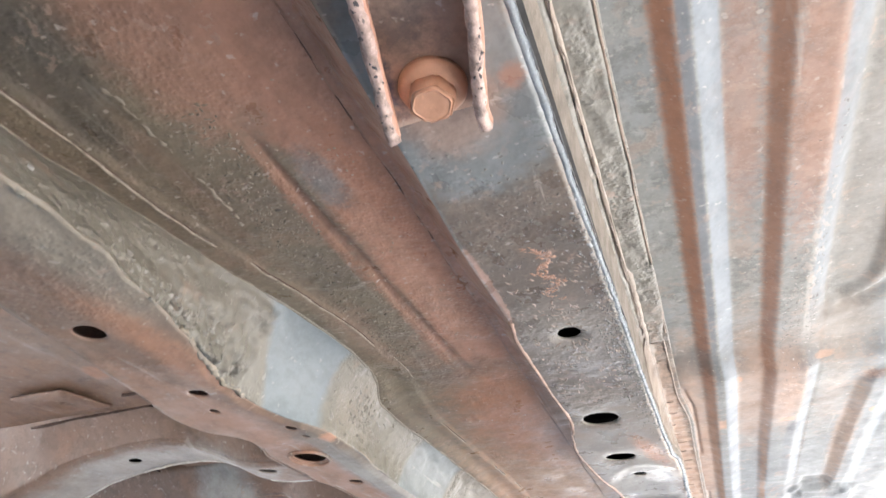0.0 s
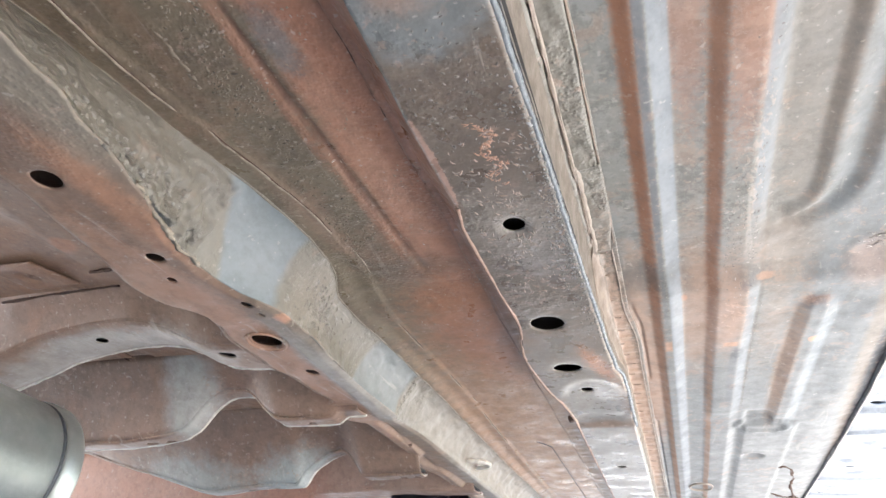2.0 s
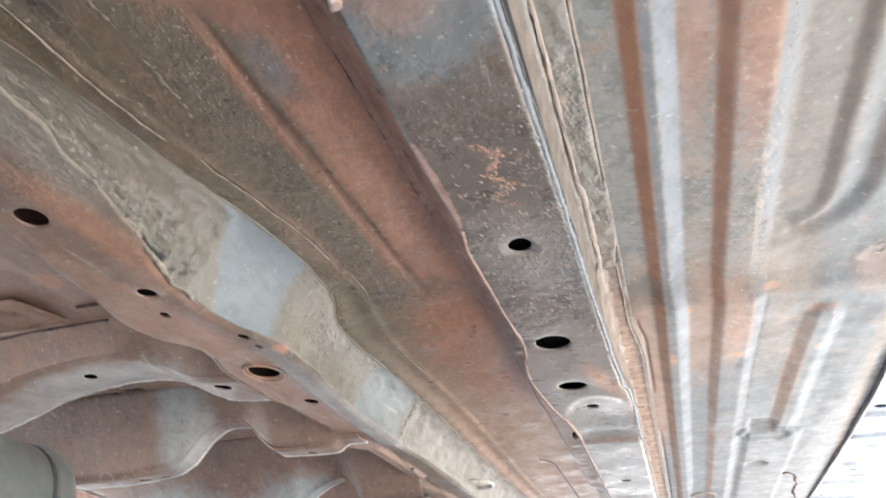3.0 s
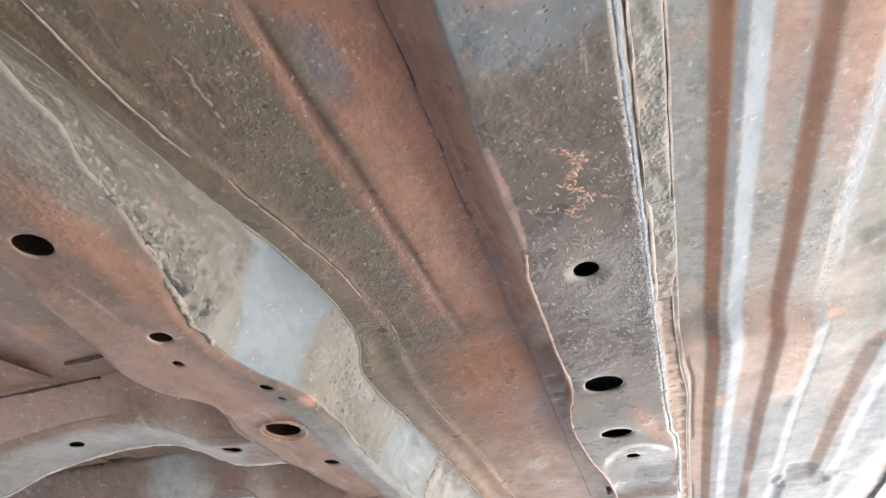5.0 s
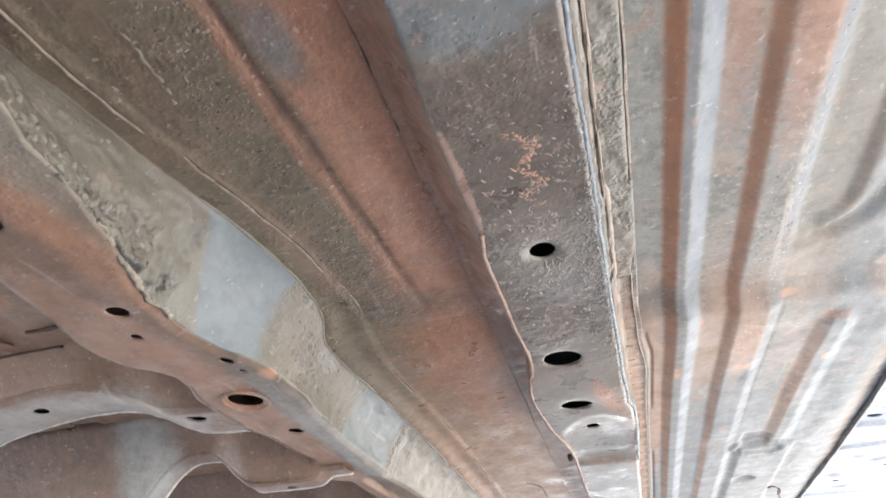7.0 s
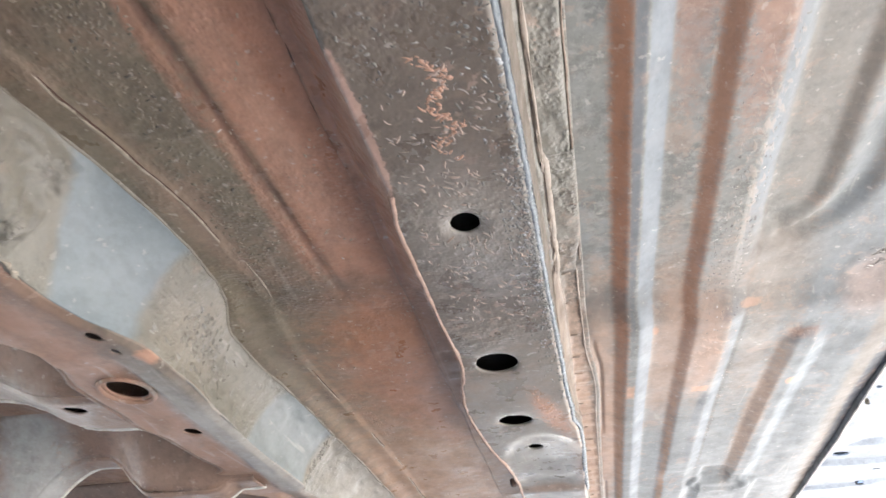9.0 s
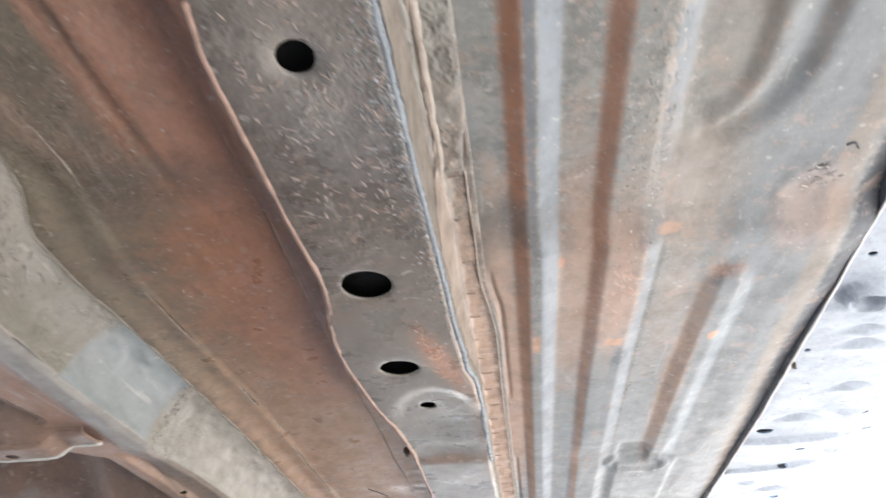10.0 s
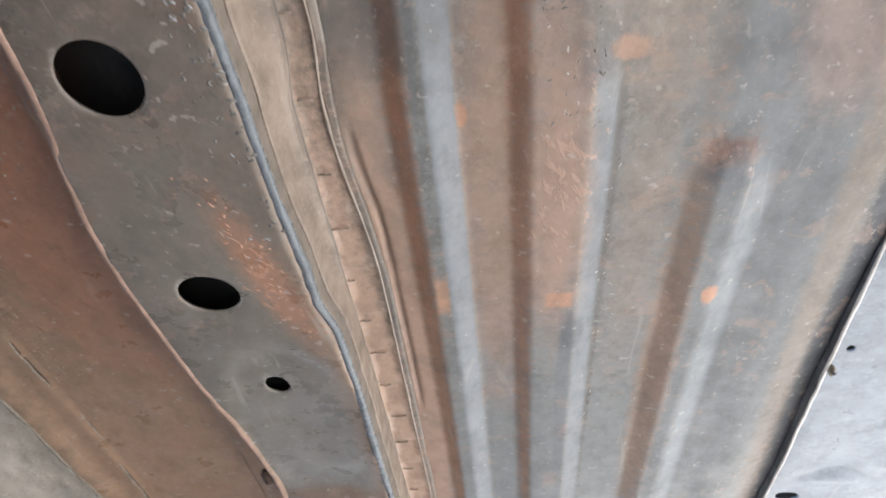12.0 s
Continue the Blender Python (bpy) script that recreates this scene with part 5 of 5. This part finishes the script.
flakes("sealer_lump", 190, 41, lambda rng: (rng.gauss(0.5, 0.16), rng.gauss(0.487, 0.022), rng.gauss(1.0, 0.6)), box_wall, 0.0030, 0.0013, 0.0014, M_WALLCHIP, car, "raised lumps of sealer between two bare patches")
flakes("sealer_lump", 70, 43, lambda rng: (rng.uniform(0.15, 0.9), rng.gauss(0.699, 0.004), rng.gauss(1.3, 0.4)), box_wall, 0.0026, 0.0014, 0.0014, M_WALLCHIP, car, "raised line of sealer lumps across the inner rail")
car_part(bead("torn_edge", steps((0.262, 0.352, 0.0015)), lambda t: (lower_edge(t) - 0.0005 + 0.0016 * rough(0, t, 4, 90), t, Z_BOX + 0.0032 + 0.004 * (1 - ease(0.262, 0.30, t)) + 0.0008 * rough(0, t, 8, 110)), 0.0014, M_CREASE, car, "torn crust of sealer along the rail edge", 1.5, 8, 260))

# ---- clip on the sill flange ----
clip = thing("wire_clip", "small grey clip on the sill flange", "clip", (0.2425, 0.772, Z_PAN + rise(0.776) - 0.009))
part("clip_body", block((-0.0018, -0.0034, -0.0006), (0.0006, 0.0034, 0.004), 0.0007), M_WORN, clip)
part("clip_tongue", block((-0.0010, -0.0012, -0.0012), (0.0012, 0.0012, -0.0004), 0.0003), M_SILLFLANGE, clip)

# ---- muffler ----
MUF = Vector((-0.552, 0.0, 0.434))
muffler = car_part(part("muffler", lathe([(-0.35, 0.062), (-0.345, 0.066), (0.486, 0.066), (0.487, 0.064)], "y", MUF, 64), M_MUFFLER, car, "dull silver round exhaust muffler"))
part("crimped_rim", lathe([(0.484, 0.064), (0.485, 0.0675), (0.489, 0.0690), (0.500, 0.0690), (0.504, 0.0675), (0.505, 0.064)], "y", MUF, 64), M_MUFFLER, muffler, "raised crimped rim")
part("end_cap", lathe([(0.495, 0.064), (0.500, 0.060), (0.503, 0.035), (0.503, 0.02)], "y", MUF, 64), M_MUFFLER, muffler, "domed end cap")
part("seam", lathe([(0.480, 0.0655), (0.4805, 0.0667), (0.4835, 0.0667), (0.484, 0.0655)], "y", MUF, 64), M_LIP, muffler, "dark crimp seam")
part("hanger", block((MUF.x - 0.012, 0.10, 0.495), (MUF.x + 0.012, 0.104, 0.592), 0.001), M_LIP, muffler, "dark strap")

# ---- stands that hold the car, behind and before the stretch that is walked ----
def axle_stand(x, y):
    top = Z_PAN + rise(y) - GROUND - 0.002
    t = thing("axle_stand", "plain dark steel stand under the car floor", "stand", (x, y, GROUND), "stands under the car")
    part("post", lathe([(0.10, 0.022), (top - 0.02, 0.018)], "z", (0, 0, 0), 20), M_LIP, t)
    part("saddle", block((-0.03, -0.03, top - 0.025), (0.03, 0.03, top), 0.004), M_LIP, t)
    for a in range(4):
        c, q = math.cos(a * math.pi / 2 + 0.785), math.sin(a * math.pi / 2 + 0.785)
        bm = bmesh.new()
        m = Vector((c * 0.11, q * 0.11, -0.22)).to_track_quat("Z", "Y").to_matrix().to_4x4()
        m.translation = Vector((c * 0.06, q * 0.06, 0.105))
        bmesh.ops.create_cone(bm, segments=8, radius1=0.010, radius2=0.014, depth=0.235, matrix=m, cap_ends=True)
        part("leg", bm, M_LIP, t)
    return t


for x, y in ((0.16, -1.35), (-0.95, -1.35), (0.16, 2.05), (-0.95, 2.05)):
    axle_stand(x, y)

# ---- bracket with its bolt on the rail ----
BX, BY = -0.0735, 0.0
zr = Z_RAIL + rise(0.15)
bracket = thing("mounting_bracket", "rust-orange channel bracket bolted under the rail", "bracket", (BX, 0.1, zr))
inv = Matrix.Translation((-BX, -0.1, -zr))


def slant(y):
    """The bracket is bolted on askew."""
    return min(0.020, 0.25 * max(0.0, 0.178 - y))


def bracket_side(x, lean, end):
    def side(s, y):
        drop = 0.016 * (1 - 0.25 * ease(end - 0.02, end + 0.003, y))
        return x + slant(y) + lean * s + 0.0008 * rough(x, y, s, 60), y, Z_RAIL - drop * s
    ob = pressed("side_flange", steps((0, 1, 0.12)), steps((-0.12, end, 0.005)), side, M_BRACKET, bracket, "", thick=0.003)
    ob.matrix_parent_inverse = inv
    edge = bead("edge", steps((-0.12, end, 0.003)), lambda t: (x + slant(t) + lean + 0.0008 * rough(x, t, 1, 60), t, Z_RAIL - 0.016 * (1 - 0.25 * ease(end - 0.02, end + 0.003, t))), 0.0024, M_CHIP, ob, "chipped pale edge with black spots", 0.5, 10, 200)
    return edge


bracket_side(-0.0948, 0.003, 0.178)
bracket_side(-0.0572, 0.002, 0.183)
ob = pressed("channel_base", steps((-0.0955, -0.0565, 0.002)), steps((-0.12, 0.180, 0.004)), lambda x, y: (x + slant(y), y, Z_RAIL - 0.0015 + 0.0012 * rough(x, y, 2, 70)), M_CHANNEL, bracket)
ob.matrix_parent_inverse = inv
for x, lean in ((-0.0948, 0.003), (-0.0572, 0.002)):
    ob = flakes("paint_chip", 80, 21, lambda rng: (rng.gauss(0, 0.0011), rng.uniform(0.0, 0.172), rng.gauss(1.3, 0.4)), lambda u, v: (x + slant(v) + lean + u, v, Z_RAIL - 0.0182 + 0.004 * ease(0.158, 0.183, v) + 120 * u * u), 0.0011, 0.0006, 0.0003, M_BLACKCHIP, bracket, "black chips on the worn edge")
    ob.matrix_parent_inverse = inv
bolt = thing("hex_bolt", "rust-orange flanged hexagon bolt in the bracket", "bolt", (-0.0702, 0.164, zr - 0.002))
part("washer", lathe([(0.0, 0.0132), (-0.0022, 0.0132), (-0.0040, 0.0122), (-0.0055, 0.0105)], "z", (0, 0, 0), 40), M_BOLT, bolt)
head = lathe([(-0.004, 0.0098), (-0.0105, 0.0098), (-0.0120, 0.0088), (-0.0123, 0.0070), (-0.0118, 0.0035)], "z", (0, 0, 0), 6)
bmesh.ops.bevel(head, geom=head.edges[:], offset=0.0011, segments=2, affect="EDGES")
part("hex_head", head, M_BOLT, bolt)


# ---- tree beyond the car ----
def tree(x, y, height, spread):
    t = thing("tree", "leafy green tree in bright sun", "tree", (x, y, GROUND))
    bm = bmesh.new()
    rng = random.Random(4)
    for k in range(9):
        a = rng.uniform(0, 6.28)
        lo = Vector((0, 0, 0 if k == 0 else rng.uniform(0.35, 0.6) * height))
        hi = Vector((0, 0, height * 0.75)) if k == 0 else lo + Vector((math.cos(a), math.sin(a), 0.7)) * spread * 0.7
        r = 0.16 if k == 0 else 0.06
        m = (hi - lo).to_track_quat("Z", "Y").to_matrix().to_4x4()
        m.translation = (lo + hi) / 2
        bmesh.ops.create_cone(bm, segments=10, radius1=r, radius2=r * 0.35, depth=(hi - lo).length, matrix=m, cap_ends=True)
    part("trunk", bm, M_BARK, t)
    verts, faces = [], []
    for k in range(5000):
        d = Vector((rng.gauss(0, 1), rng.gauss(0, 1), rng.gauss(0, 1))).normalized() * rng.uniform(0.35, 1) ** 0.5
        c = Vector((d.x * spread, d.y * spread, height * 0.68 + d.z * height * 0.34)) * (1 + 0.18 * noise.noise(d * 2.3))
        m = Euler((rng.uniform(0, 6.3), rng.uniform(0, 6.3), rng.uniform(0, 6.3))).to_matrix()
        i = len(verts)
        verts += [tuple(c + m @ Vector(p)) for p in ((-0.10, 0, 0), (0, -0.045, 0.01), (0.11, 0, 0), (0, 0.045, 0.01))]
        faces.append((i, i + 1, i + 2, i + 3))
    mesh = bpy.data.meshes.new("crown")
    mesh.from_pydata(verts, [], faces)
    link("crown", mesh, M_LEAF, t, smooth=False)
    return t


tree(9.05, 13.35, 7.4, 1.6)
